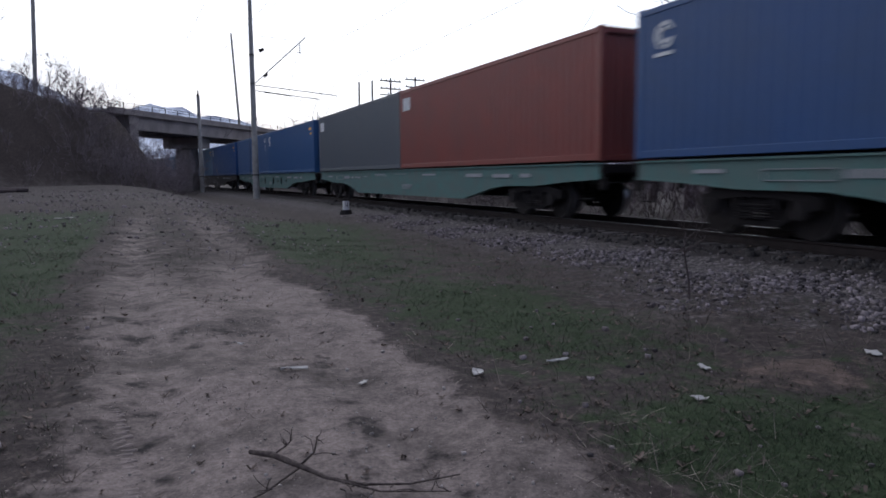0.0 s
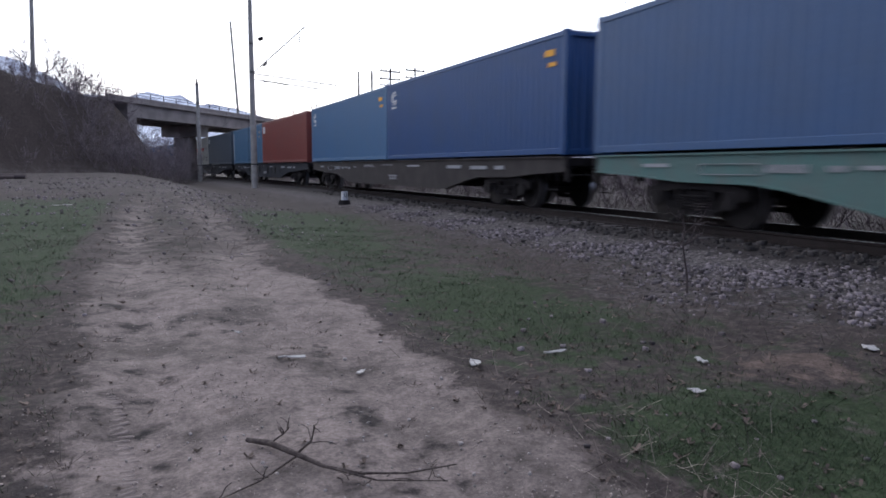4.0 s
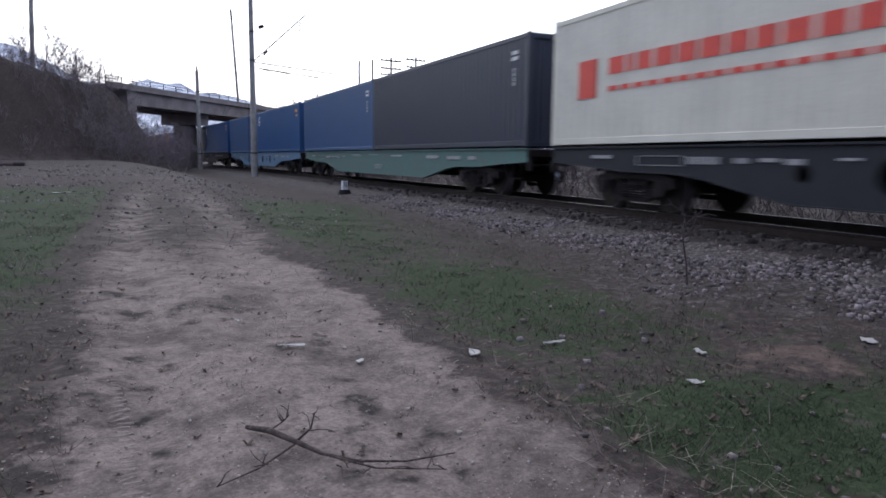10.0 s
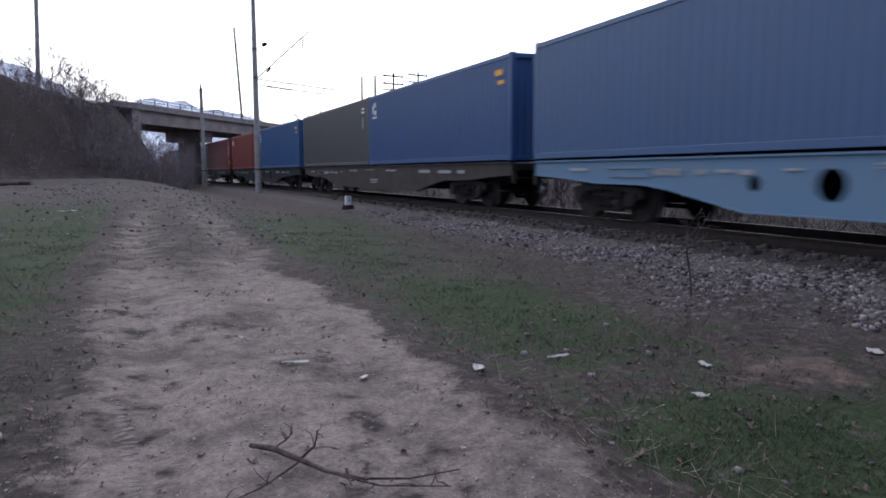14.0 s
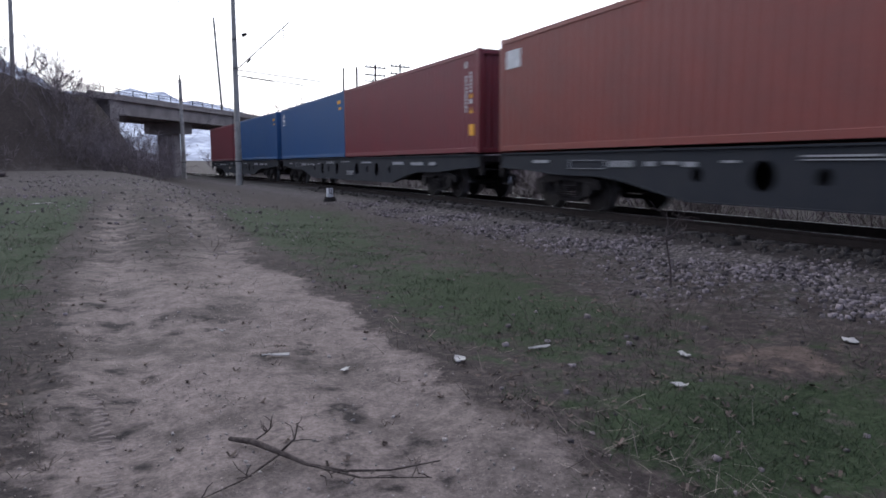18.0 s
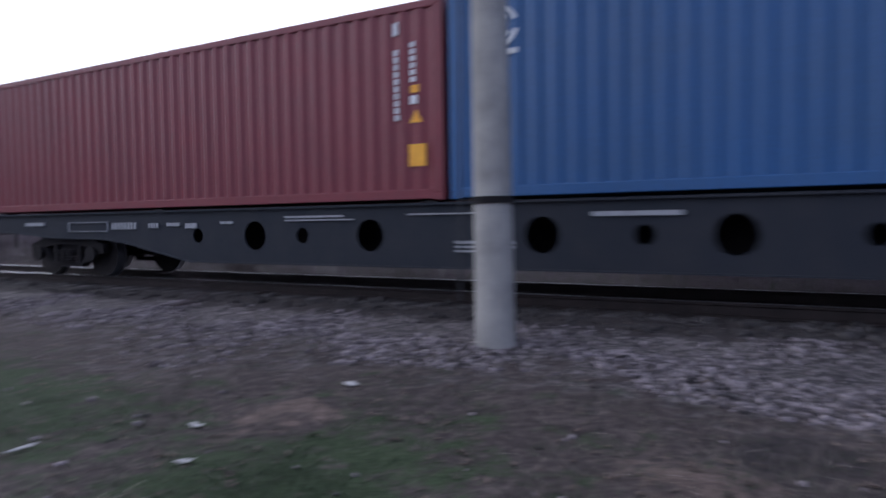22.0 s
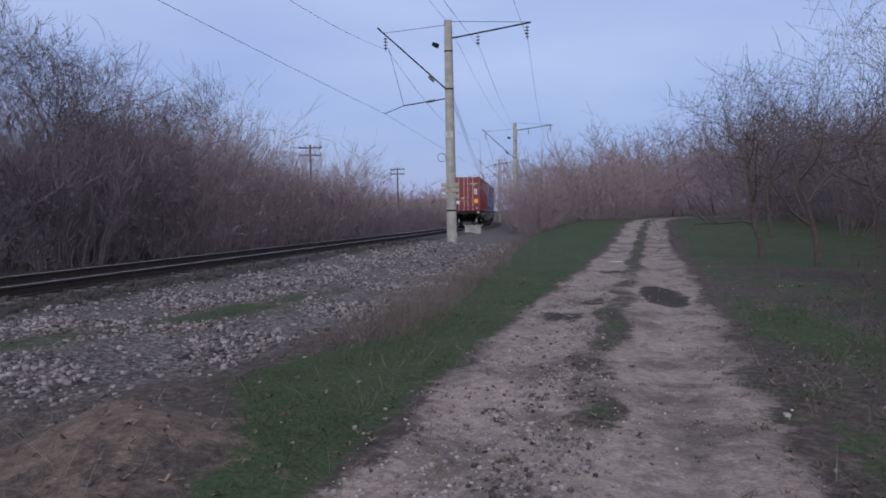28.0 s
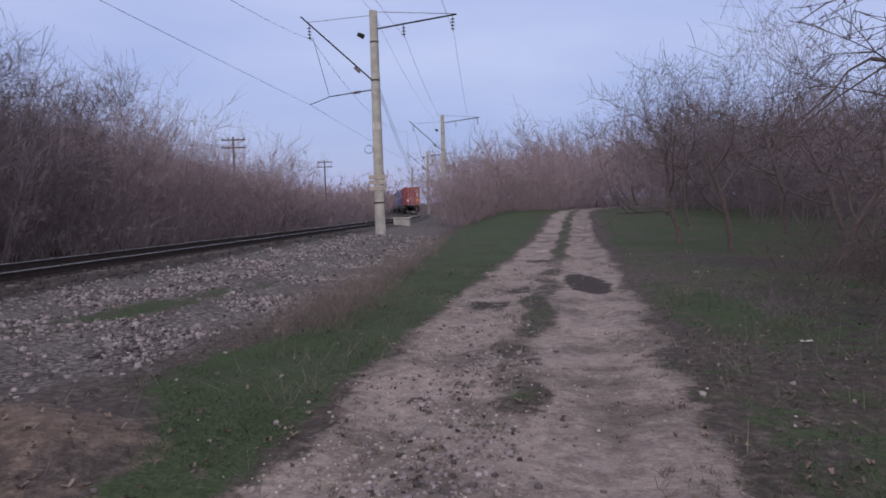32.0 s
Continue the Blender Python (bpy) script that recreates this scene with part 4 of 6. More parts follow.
def make_wagon(key, holes, last=False):
    P, word = WAGON_PAINT[key]
    root = new("container_wagon")
    tagged(root, f"{word} fish-bellied container flat wagon" + (" with round side holes" if holes else ""), "flat wagon", "wagons of the train")
    for sy in (-1, 1):
        bm, outline = side_plate(holes)
        y = sy * 1.16 - (0.03 if sy > 0 else 0)
        bmesh.ops.translate(bm, vec=(0, y, 0), verts=bm.verts)
        sill = part("side_sill", bm, P, root)
        out = sy * 1.16
        # flanges along the top and the belly
        bm = box(-12.2, 12.2, min(out - sy * 0.16, out + sy * 0.05), max(out - sy * 0.16, out + sy * 0.05), 1.18, 1.215)
        part("top_flange", bm, P, sill)
        V, F = [], []
        low = outline[2:]
        for x, z in low:
            for a, c in ((out - sy * 0.14, z - 0.012), (out + sy * 0.04, z - 0.012), (out + sy * 0.04, z + 0.012), (out - sy * 0.14, z + 0.012)):
                V.append((x, a, c))
        for i in range(len(low) - 1):
            F += [(i * 4 + j, i * 4 + (j + 1) % 4, i * 4 + 4 + (j + 1) % 4, i * 4 + 4 + j) for j in range(4)]
        fl = new("belly_flange", mesh_of("belly_flange", V, F, P))
        fl.parent = sill
        # stencilled marks as plain bars
        bm = bmesh.new()
        f = sy * 1.19 + (0.0 if sy > 0 else 0.0)
        rows = [(-9.05, -7.75, 1.008, 1.02), (-9.05, -7.75, 0.83, 0.842), (-9.05, -9.038, 0.83, 1.02), (-7.762, -7.75, 0.83, 1.02)]
        rows += [(-7.62 + 0.097 * i, -7.56 + 0.097 * i, 0.87, 1.0) for i in range(8)] + [(-6.52 + 0.075 * i, -6.47 + 0.075 * i, 0.89, 0.98) for i in range(4)]
        rows += [(-6.0, -5.65, 0.92, 0.98), (-5.5, -5.2, 0.88, 0.97), (-4.6, -4.3, 0.95, 0.99), (-3.1, -1.9, 1.03, 1.06), (-3.1, -1.7, 0.98, 1.0), (-0.7, 0.5, 1.04, 1.06),
                 (0.1, 1.0, 0.62, 0.66), (0.1, 1.0, 0.56, 0.59), (0.1, 0.9, 0.5, 0.53), (-10.6, -9.9, 0.96, 1.03), (2.1, 3.2, 0.98, 1.04), (5.6, 6.6, 0.92, 1.02), (7.3, 8.3, 0.9, 1.0), (8.8, 9.3, 0.9, 1.0)]
        for x0, x1, z0, z1 in rows:
            box(x0, x1, min(f, f - sy * 0.024), max(f, f - sy * 0.024), z0, z1, bm=bm)
        part("stencil_lettering", bm, M_STENCIL, sill, "worn white stencilled marks")["kind"] = "stuff"
        lock = None
        for x in (-11.4, -6.2, -0.3, 0.3, 6.2, 11.4):
            lock = again(lock, pose(x, 0, 0)) if lock else part("container_lock", box(-0.12, 0.12, min(sy * 0.95, sy * 1.2), max(sy * 0.95, sy * 1.2), 1.205, 1.245, 0.01), M_STEEL_DK, root, m=pose(x, 0, 0))
    part("centre_sill", prism([(-12.3, 0.95), (-10.5, 0.95), (-9.0, 0.75), (-7.6, 0.75), (-5.4, 0.35), (5.4, 0.35), (7.6, 0.75), (9.0, 0.75), (10.5, 0.95), (12.3, 0.95), (12.3, 1.15), (-12.3, 1.15)], -0.2, 0.2), M_STEEL_DK, root)
    cb = part("cross_bearer", box(-0.1, 0.1, -1.12, 1.12, 0.9, 1.17), M_STEEL_DK, root, m=pose(-11, 0, 0))
    for x in (-9.3, -6.0, -2.0, 2.0, 6.0, 9.3, 11):
        again(cb, pose(x, 0, 0))
    for sx in (-1, 1):
        part("end_beam", box(sx * 12.25 - 0.06, sx * 12.25 + 0.06, -1.18, 1.18, 0.98, 1.18, 0.02), M_STEEL_DK, root)
        bm = box(min(sx * 12.3, sx * 12.62), max(sx * 12.3, sx * 12.62), -0.13, 0.13, 0.9, 1.15, 0.03)
        box(min(sx * 12.55, sx * 12.84), max(sx * 12.55, sx * 12.84), -0.2, 0.22, 0.86, 1.18, 0.06, bm=bm)
        part("coupler", bm, M_STEEL_DK, root)
        for sy in (-1, 1):
            part("corner_bracket", prism([(sx * 12.2, 0.62), (sx * 12.32, 0.62), (sx * 12.32, 1.17), (sx * 11.95, 1.17)], sy * 1.1 - 0.05, sy * 1.1 + 0.05), M_STEEL_DK, root)
        V, F = tubes([(np.array([(sx * 12.36, -1.1, 0.7), (sx * 12.42, -1.1, 0.78), (sx * 12.42, -0.5, 0.78), (sx * 12.36, -0.5, 0.7)]), [0.014] * 4)], 6)
        grip = new("shunter_grip", mesh_np("shunter_grip", V, F, M_STEEL_DK))
        grip.parent = root
        part("brake_hose", cyl((sx * 12.35, -0.45, 0.85), (sx * 12.6, -0.3, 0.45), 0.025, seg=6), M_STEEL_DK, root)
        bm = bmesh.new()
        cyl((sx * 11.6, -1.22, 0.82), (sx * 11.6, -1.22, 0.42), 0.014, seg=6, bm=bm)
        cyl((sx * 12.0, -1.22, 0.82), (sx * 12.0, -1.22, 0.42), 0.014, seg=6, bm=bm)
        cyl((sx * 11.6, -1.22, 0.42), (sx * 12.0, -1.22, 0.42), 0.014, seg=6, bm=bm)
        part("step", bm, M_STEEL_DK, root)
    for o in root.children:
        o.matrix_basis = pose(0, 0, LIFT) @ o.matrix_basis
    for sx in (-1, 1):
        make_bogie(root, sx * 9.3)
    part("brake_cylinder", cyl((-1.2, -0.55, 0.55), (-0.5, -0.55, 0.55), 0.16, seg=14), M_STEEL_DK, root)
    part("air_tank", cyl((0.6, 0.5, 0.6), (1.9, 0.5, 0.6), 0.2, seg=14), M_STEEL_DK, root)
    if last:
        part("tail_disc", cyl((-12.34, -1.05, 1.2), (-12.36, -1.05, 1.2), 0.095, seg=20), M_WHITE, root, "white-rimmed red tail disc")
        part("tail_disc_face", cyl((-12.365, -1.05, 1.2), (-12.37, -1.05, 1.2), 0.068, seg=20), M_REFL, root, "red tail disc face")
    return root


M_STENCIL = mat("worn_white_stencil", (0.36, 0.36, 0.37), (0.2, 0.2, 0.21), 0.8, scale=12, spread=0.8)


def wagon(key, holes):
    if (key, holes) not in _wagons:
        _wagons[key, holes] = make_wagon(key, holes)
        return _wagons[key, holes]
    return copy_thing(_wagons[key, holes], Matrix())


# last wagon first: sill colour, holes, front container, rear container
TRAIN = [("grey", True, "blue", "red"), ("grey", True, "red", "blue"), ("grey", True, "blue", "brick"), ("black", False, "dark_blue", "charcoal"),
         ("sky", True, "blue", "violet_blue"), ("teal", False, "navy", "violet_blue"), ("grey", True, "slate", "white"), ("grey", True, "brick", "teal_blue"),
         ("black", False, "dark_blue", "light_blue"), ("teal", True, "blue", "violet_blue"), ("teal", False, "brick", "grey"), ("teal", False, "blue", "dark_blue")]
PITCH = 25.69
ROLLING = []
for k, (key, holes, front, rear) in enumerate(TRAIN):
    w = make_wagon(key, holes, True) if k == 0 else wagon(key, holes)
    ROLLING.append((w, k, 0.0))
    for c, off in ((container(front), 6.146), (container(rear), -6.146)):
        ROLLING.append((c, k, off))


def train_s(t):
    """Middle of the last wagon along the line; the train gathers speed slightly."""
    return 7.664 + 12.703 * (t - 23) + 0.005 * min(t - 22, 0.0) ** 2


# ---- joined natural stuff ----
def wander(rng, p, d, length, r0, r1, n=4, bend=0.25, lift=0.0):
    """A crooked tapering line from p."""
    pts, d = [np.array(p, float)], np.array(d, float)
    for _ in range(n):
        d = d + rng.normal(0, bend, 3) + (0, 0, lift)
        d /= np.linalg.norm(d)
        pts.append(pts[-1] + d * length / n)
    return np.array(pts), np.linspace(r0, r1, n + 1)


def grow(rng, lines, p, d, length, r, level, spread=0.75, lift=0.06, thin=0.55, kids=(3, 5), twig=0.004):
    pts, rad = wander(rng, p, d, length, r, max(r * 0.45, twig), 5 if level > 1 else 3, 0.15 if level > 2 else 0.19, lift)
    lines.append((pts, rad, level))
    if level <= 0:
        return
    for _ in range(rng.randint(kids[0], kids[1] + 1)):
        i = rng.randint(1 if level < 3 else 2, len(pts))
        a = pts[i] - pts[i - 1]
        a /= np.linalg.norm(a)
        side = rng.normal(0, 1, 3)
        side -= a * (side @ a)
        side /= np.linalg.norm(side) + 1e-9
        nd = a * (1 - 0.4 * spread) + side * spread
        grow(rng, lines, pts[i], nd / np.linalg.norm(nd), length * thin * rng.uniform(0.75, 1.25), max(rad[i] * 0.6, twig), level - 1, spread, lift, thin, kids, twig)


def ribbons(lines, rng):
    """Thin flat twigs along polylines."""
    V, F, n = [], [], 0
    for pts, rad in lines:
        pts = np.asarray(pts, float)
        d = pts[-1] - pts[0]
        u = np.cross(d, rng.normal(0, 1, 3))
        u /= np.linalg.norm(u) + 1e-9
        r = np.asarray(rad)[:, None]
        V.append(np.stack([pts - u * r, pts + u * r], 1).reshape(-1, 3))
        i = n + 2 * np.arange(len(pts) - 1)
        F.append(np.stack([i, i + 1, i + 3, i + 2], -1))
        n += 2 * len(pts)
    return np.concatenate(V), np.concatenate(F)


def shrub(seed, height, stems, spread, twig, n1, n2):
    """A leafless bush with a domed crown: bent stems, side branches and a haze of fine twigs."""
    rng = np.random.RandomState(seed)
    lines, fine = [], []
    for _ in range(stems):
        a, q = rng.uniform(0, 6.283), rng.uniform(0, 1) ** 0.6
        ca, sa = math.cos(a) * q, math.sin(a) * q
        base = (0.22 * height * spread * ca, 0.22 * height * spread * sa, -0.05)
        d = np.array((ca * spread * 1.5 + rng.normal(0, 0.1), sa * spread * 1.5 + rng.normal(0, 0.1), 1.0))
        d /= np.linalg.norm(d)
        h = height * rng.uniform(0.72, 1.0) * (1 - 0.22 * q)
        pts, rad = wander(rng, base, d, h * 0.86, 0.003 + 0.0015 * height, twig * 0.7, 3, 0.13, 0.03)
        lines.append((pts, rad))
        for _ in range(n1):
            f = 0.5 + 2.45 * rng.rand() ** 0.8
            k = int(f)
            p0 = pts[k] + (pts[k + 1] - pts[k]) * (f - k)
            t = pts[k + 1] - pts[k]
            out = rng.normal(0, 0.62, 3) + (ca * 0.4, sa * 0.4, 0.3)
            nd = t / np.linalg.norm(t) * 0.75 + out
            p2, r2 = wander(rng, p0, nd / np.linalg.norm(nd), h * rng.uniform(0.16, 0.32), twig * 1.2, twig * 0.6, 2, 0.25, 0.08)
            fine.append((p2, r2))
            for _ in range(n2):
                k2 = rng.randint(0, 2)
                g = p2[k2] + (p2[k2 + 1] - p2[k2]) * rng.rand()
                nd2 = p2[2] - p2[0]
                nd2 = nd2 / np.linalg.norm(nd2) * 0.8 + rng.normal(0, 0.55, 3) + (0, 0, 0.2)
                fine.append((np.array([g, g + nd2 / np.linalg.norm(nd2) * h * rng.uniform(0.06, 0.17)]), [twig * 0.8, twig * 0.35]))
    V, F = tubes(lines)
    W, G = ribbons(fine, rng)
    return np.concatenate([V, W]), np.concatenate([F, G + len(V)])


def strewn(protos, places):
    """Many copies joined: places rows of x, y, z, turn, size, proto."""
    VV, FF, n = [], [], 0
    for x, y, z, a, s, k in places:
        V, F = protos[int(k)]
        c, q = math.cos(a) * s, math.sin(a) * s
        W = np.empty_like(V)
        W[:, 0] = V[:, 0] * c - V[:, 1] * q + x
        W[:, 1] = V[:, 0] * q + V[:, 1] * c + y
        W[:, 2] = V[:, 2] * s + z
        VV.append(W)
        FF.append(F + n)
        n += len(V)
    return np.concatenate(VV), np.concatenate(FF)


SHRUBS = [shrub(11 + i, 4.6, 9, 0.5, 0.0045, 8, 8) for i in range(6)]
MID_SHRUBS = [shrub(71 + i, 4.6, 7, 0.55, 0.0065, 6, 8) for i in range(5)]
FAR_SHRUBS = [shrub(51 + i, 4.6, 6, 0.6, 0.018, 5, 4) for i in range(5)]
WOOD_SHRUBS = [shrub(91 + i, 9.0, 7, 0.42, 0.02, 7, 7) for i in range(5)]
LOW_SHRUBS = [shrub(31 + i, 1.6, 8, 0.75, 0.0035, 5, 5) for i in range(5)]


def brush(name, label, spots, size, material, protos=SHRUBS, seed=1):
    rng = np.random.RandomState(seed)
    rows = [(x, y, float(lie(x, y)) - 0.05, rng.uniform(0, 6.28), size * rng.uniform(0.75, 1.15) * k, rng.randint(len(protos))) for x, y, k in spots]
    V, F = strewn(protos, rows)
    ob = new(name, mesh_np(name, V, F, material))
    tagged(ob, label, "brush", kind="stuff")


def bare_tree(name_seed, height, place, label, lean=(0, 0), material=None, kids=(3, 5), levels=4, group="bare trees", spread=0.75, r0=None, twig=0.008):
    rng = np.random.RandomState(name_seed)
    root = new("bare_tree")
    root.matrix_basis = pose(*place)
    tagged(root, label, "tree", group)
    lines = []
    d = np.array((lean[0], lean[1], 1.0))
    grow(rng, lines, (0, 0, -0.15), d / np.linalg.norm(d), height * 0.5, r0 or 0.02 * height, levels, spread, 0.08, 0.66, kids, twig)
    for nm, test, sides in (("trunk", lambda l: l >= levels, 8), ("branchwork", lambda l: levels - 2 <= l < levels, 4), ("crown", lambda l: l < levels - 2, 1)):
        some = [(p, r) for p, r, l in lines if test(l)]
        if some:
            V, F = tubes(some, sides) if sides > 1 else ribbons(some, rng)
            o = new(nm, mesh_np(nm, V, F, M_BARK if nm != "crown" else (material or M_TWIG)))
            o.parent = root
    return root


# ---- line-side poles and overhead line ----
def insulator(parent, top, n=4, gap=0.15, r=0.11):
    bm = cyl(top, (top[0], top[1], top[2] - gap * (n + 1)), 0.014, seg=6)
    for i in range(n):
        z = top[2] - gap * (i + 0.8)
        cyl((top[0], top[1], z), (top[0], top[1], z - 0.05), 0.03, r, seg=12, bm=bm)
    return part("insulator", bm, M_INSUL, parent, "string of dark glazed insulators")


def line_pole(s, lean=0.0, plates=False, top=10.8, bare=False, r=(0.215, 0.135)):
    """Tapered concrete pole; its local +y reaches over the track, -y over the road."""
    x = track_x(s) - {75.5: 3.85, -47.0: 2.85}.get(s, 3.15)
    m = pose(x, -s, float(lie(x, -s)) - 0.1)
    dx = (track_x(s + 1) - track_x(s - 1)) / 2
    root = new("overhead_line_pole")
    root.matrix_basis = m @ pose(0, 0, 0, 0, lean, math.degrees(math.atan2(-1, dx)) + 180)
    # local x runs along the line, local -y towards the track (turned by 180)
    tagged(root, "tapered grey concrete overhead-line pole with steel brackets beside the track", "line pole", "overhead line poles")
    part("shaft", cyl((0, 0, 0), (0, 0, top), r[0], r[1] - 0.008 * (top - 10.8), seg=20), M_CONCRETE, root)
    for z in (1.62, 7.5, 9.3):
        part("collar", cyl((0, 0, z), (0, 0, z + 0.07), r[0] + 0.02 - 0.0068 * z, seg=16), M_STEEL_DK, root)
    if bare:
        part("cap_insulator", cyl((0, 0, top), (0, 0, top + 0.5), 0.1, 0.05, seg=8), M_INSUL, root)
        return root
    t = -1  # towards the track
    part("strut", cyl((0, t * 0.15, 7.55), (0, t * 3.55, 10.7), 0.035, seg=8), M_STEEL_DK, root)
    part("tie_rod", cyl((0, t * 0.12, 10.6), (0, t * 3.2, 10.42), 0.012, seg=6), M_WIRE, root)
    part("registration_arm", cyl((0, t * 0.15, 7.1), (0, t * 2.3, 6.85), 0.028, seg=8), M_STEEL_DK, root)
    part("steady_arm", cyl((0, t * 2.25, 6.86), (0, t * 3.3, 6.5), 0.018, seg=8), M_STEEL_DK, root)
    insulator(root, (0, t * 3.15, 10.3), 4)
    part("arm_insulator", cyl((0, t * 0.75, 7.03), (0, t * 1.1, 6.99), 0.06, seg=10), M_INSUL, root)
    part("strut_insulator", cyl((0, t * 0.75, 7.95), (0, t * 1.0, 8.2), 0.065, seg=10), M_INSUL, root)
    part("dropper", cyl((0, t * 2.3, 6.86), (0, t * 3.0, 9.7), 0.012, seg=6), M_WIRE, root)
    part("cross_arm", cyl((0, 0.1, top - 0.85), (0, 4.0, top - 0.35), 0.04, seg=8), M_STEEL_DK, root)
    part("arm_stay", cyl((0, 0.1, top - 0.05), (0, 3.9, top - 0.33), 0.014, seg=6), M_WIRE, root)
    insulator(root, (0, 1.45, top - 0.7), 3)
    insulator(root, (0, 3.8, top - 0.4), 4)
    part("tension_weight", cyl((0, t * 0.5, 9.62), (0, t * 0.78, 9.75), 0.12, 0.1, seg=10), M_STEEL_DK, root)
    bm = cyl((0.1, 0.2, 10.5), (0.25, 0.3, 0.6), 0.012, seg=5)
    part("earth_wire", bm, M_WIRE, root)
    if s == -47.0:
        part("long_arm", cyl((0, t * 0.15, 7.45), (0, t * 5.6, 7.0), 0.03, seg=8), M_STEEL_DK, root)
        part("long_arm", cyl((0, t * 0.15, 7.1), (0, t * 4.4, 6.7), 0.03, seg=8), M_STEEL_DK, root)
        part("drop_bracket", cyl((0, t * 5.6, 7.0), (0, t * 5.65, 6.6), 0.02, seg=6), M_STEEL_DK, root)
    if plates:
        for z in (2.25, 2.55, 2.8):
            part("board", box(0.2, 0.26, -0.45, 0.4, z, z + 0.2, 0.01), M_SIGN, root, "pale weathered board")
        part("number_plate", box(0.16, 0.19, -0.15, 0.15, 5.2, 5.5, 0.01), M_WHITE, root, "small white plate")
        ring = [(0.1, -0.42 + 0.2 * math.cos(a), 4.25 + 0.2 * math.sin(a)) for a in np.linspace(0, 2 * math.pi, 17)]
        V, F = tubes([(ring, [0.015] * 17)], 5)
        o = new("wire_coil", mesh_np("wire_coil", V, F, M_WIRE))
        o.parent = root
    return root


POLES = [-150, -71.0, -47.0, -3.4, 34.1, 75.5, 117, 160]
for i, s in enumerate(POLES):
    line_pole(s, lean=1.6 if s == 34.1 else (0.4 if i % 2 else -0.5), plates=s == 34.1, top={-47.0: 14.0, -71.0: 9.4, 75.5: 11.3}.get(s, 10.8), bare=s == -71.0, r=(0.26, 0.19) if s > 30 else (0.22, 0.14))


def span_wire(name, label, pts, sag, r):
    """Wire hung from point to point."""
    line = []
    for a, b in zip(pts, pts[1:]):
        a, b = np.array(a), np.array(b)
        for k in range(12):
            f = k / 12
            p = a + (b - a) * f
            p[2] -= sag * 4 * f * (1 - f)
            line.append(p)
    line.append(np.array(pts[-1]))
    V, F = tubes([(line, [r] * len(line))], 4)
    ob = new(name, mesh_np(name, V, F, M_WIRE))
    tagged(ob, label, "overhead wire", "overhead wires")


def along(off, z):
    """Points at every pole; low under the overpass."""
    low = [-100, -78] if abs(off) < 2 else []
    return [(track_x(s) - off, -s, 5.55 if s in low else z) for s in sorted(POLES + low)]


span_wire("contact_wire", "thin dark contact wire above the track", along(-0.1, 6.5), 0.08, 0.009)
span_wire("carrier_wire", "thin dark carrier wire above the track", along(0.05, 9.65), 1.3, 0.009)
span_wire("feeder_wire", "thin dark feeder wire on the pole arms", along(4.6, 9.6), 0.7, 0.008)
span_wire("feeder_wire", "thin dark feeder wire on the pole arms", along(6.95, 9.8), 0.7, 0.008)
span_wire("feeder_wire", "thin dark feeder wire at the pole tops", along(3.1, 10.8), 0.6, 0.007)


span_wire("anchor_wire", "thin dark anchoring wire slanting from the pole to the line", [(track_x(34.1) - 3.1, -34.1, 7.8), (track_x(105), -105, 6.7)], 0.25, 0.014)
span_wire("anchor_wire", "thin dark anchoring wire slanting from the pole to the line", [(track_x(34.1) - 3.1, -34.1, 7.5), (track_x(105), -105, 5.9)], 0.25, 0.014)


# ---- road overpass ----
def make_overpass():
    root = new("road_overpass")
    tagged(root, "old dark concrete road overpass with a hammerhead pier across the railway", "bridge")
    L = float(np.linalg.norm(HILL_B - HILL_A))
    ang = math.degrees(math.atan2(HILL_D[1], HILL_D[0]))
    base = pose(HILL_A[0], HILL_A[1], 0, 0, 0, ang)
    root.matrix_basis = base
    z0 = 5.9
    for y in (-3.2, -1.1, 1.1, 3.2):
        part("girder", prism([(0, z0), (L, z0), (L, z0 + 1.2), (0, z0 + 1.2)], y - 0.25, y + 0.25), M_CONCRETE_DK, root)
    part("deck", box(-4, L + 4, -3.8, 3.8, z0 + 1.2, z0 + 1.5, 0.03), M_CONCRETE_DK, root)
    for y in (-3.7, 3.7):
        rail = part("parapet", box(-4, L + 4, y - 0.1, y + 0.1, z0 + 1.5, z0 + 1.75, 0.02), M_CONCRETE_DK, root)
        post = None
        for i in range(0, int(L) + 8, 2):
            m = pose(-4 + i, y, z0 + 1.75)
            post = again(post, m) if post else part("railing_post", box(-0.03, 0.03, -0.03, 0.03, 0, 0.5), M_STEEL_DK, root, m=m)
        part("railing_bar", box(-4, L + 4, y - 0.03, y + 0.03, z0 + 2.2, z0 + 2.25), M_STEEL_DK, root)
        part("railing_bar", box(-4, L + 4, y - 0.02, y + 0.02, z0 + 1.98, z0 + 2.02), M_STEEL_DK, root)
    for a in (13.1, 29.5):
        x, y, _ = base @ Vector((a, 0, 0))
        d = abs(track_x(-y) - x)
        pier = part("pier", box(a - 0.75, a + 0.75, -1.0, 1.0, -0.5, z0 - 1.1, 0.15), M_CONCRETE_DK, root)
        part("pier_cap", prism([(-0.1 + a - 0.9, z0 - 1.15), (a + 1.0, z0 - 1.15), (a + 1.1, z0), (a - 1.1, z0)], -2.2, 2.2), M_CONCRETE_DK, root)
    for a in (-0.6, L + 0.6):
        part("abutment", box(a - 0.6, a + 0.6, -3.6, 3.6, -0.5, z0 + 1.19), M_CONCRETE_DK, root)


make_overpass()


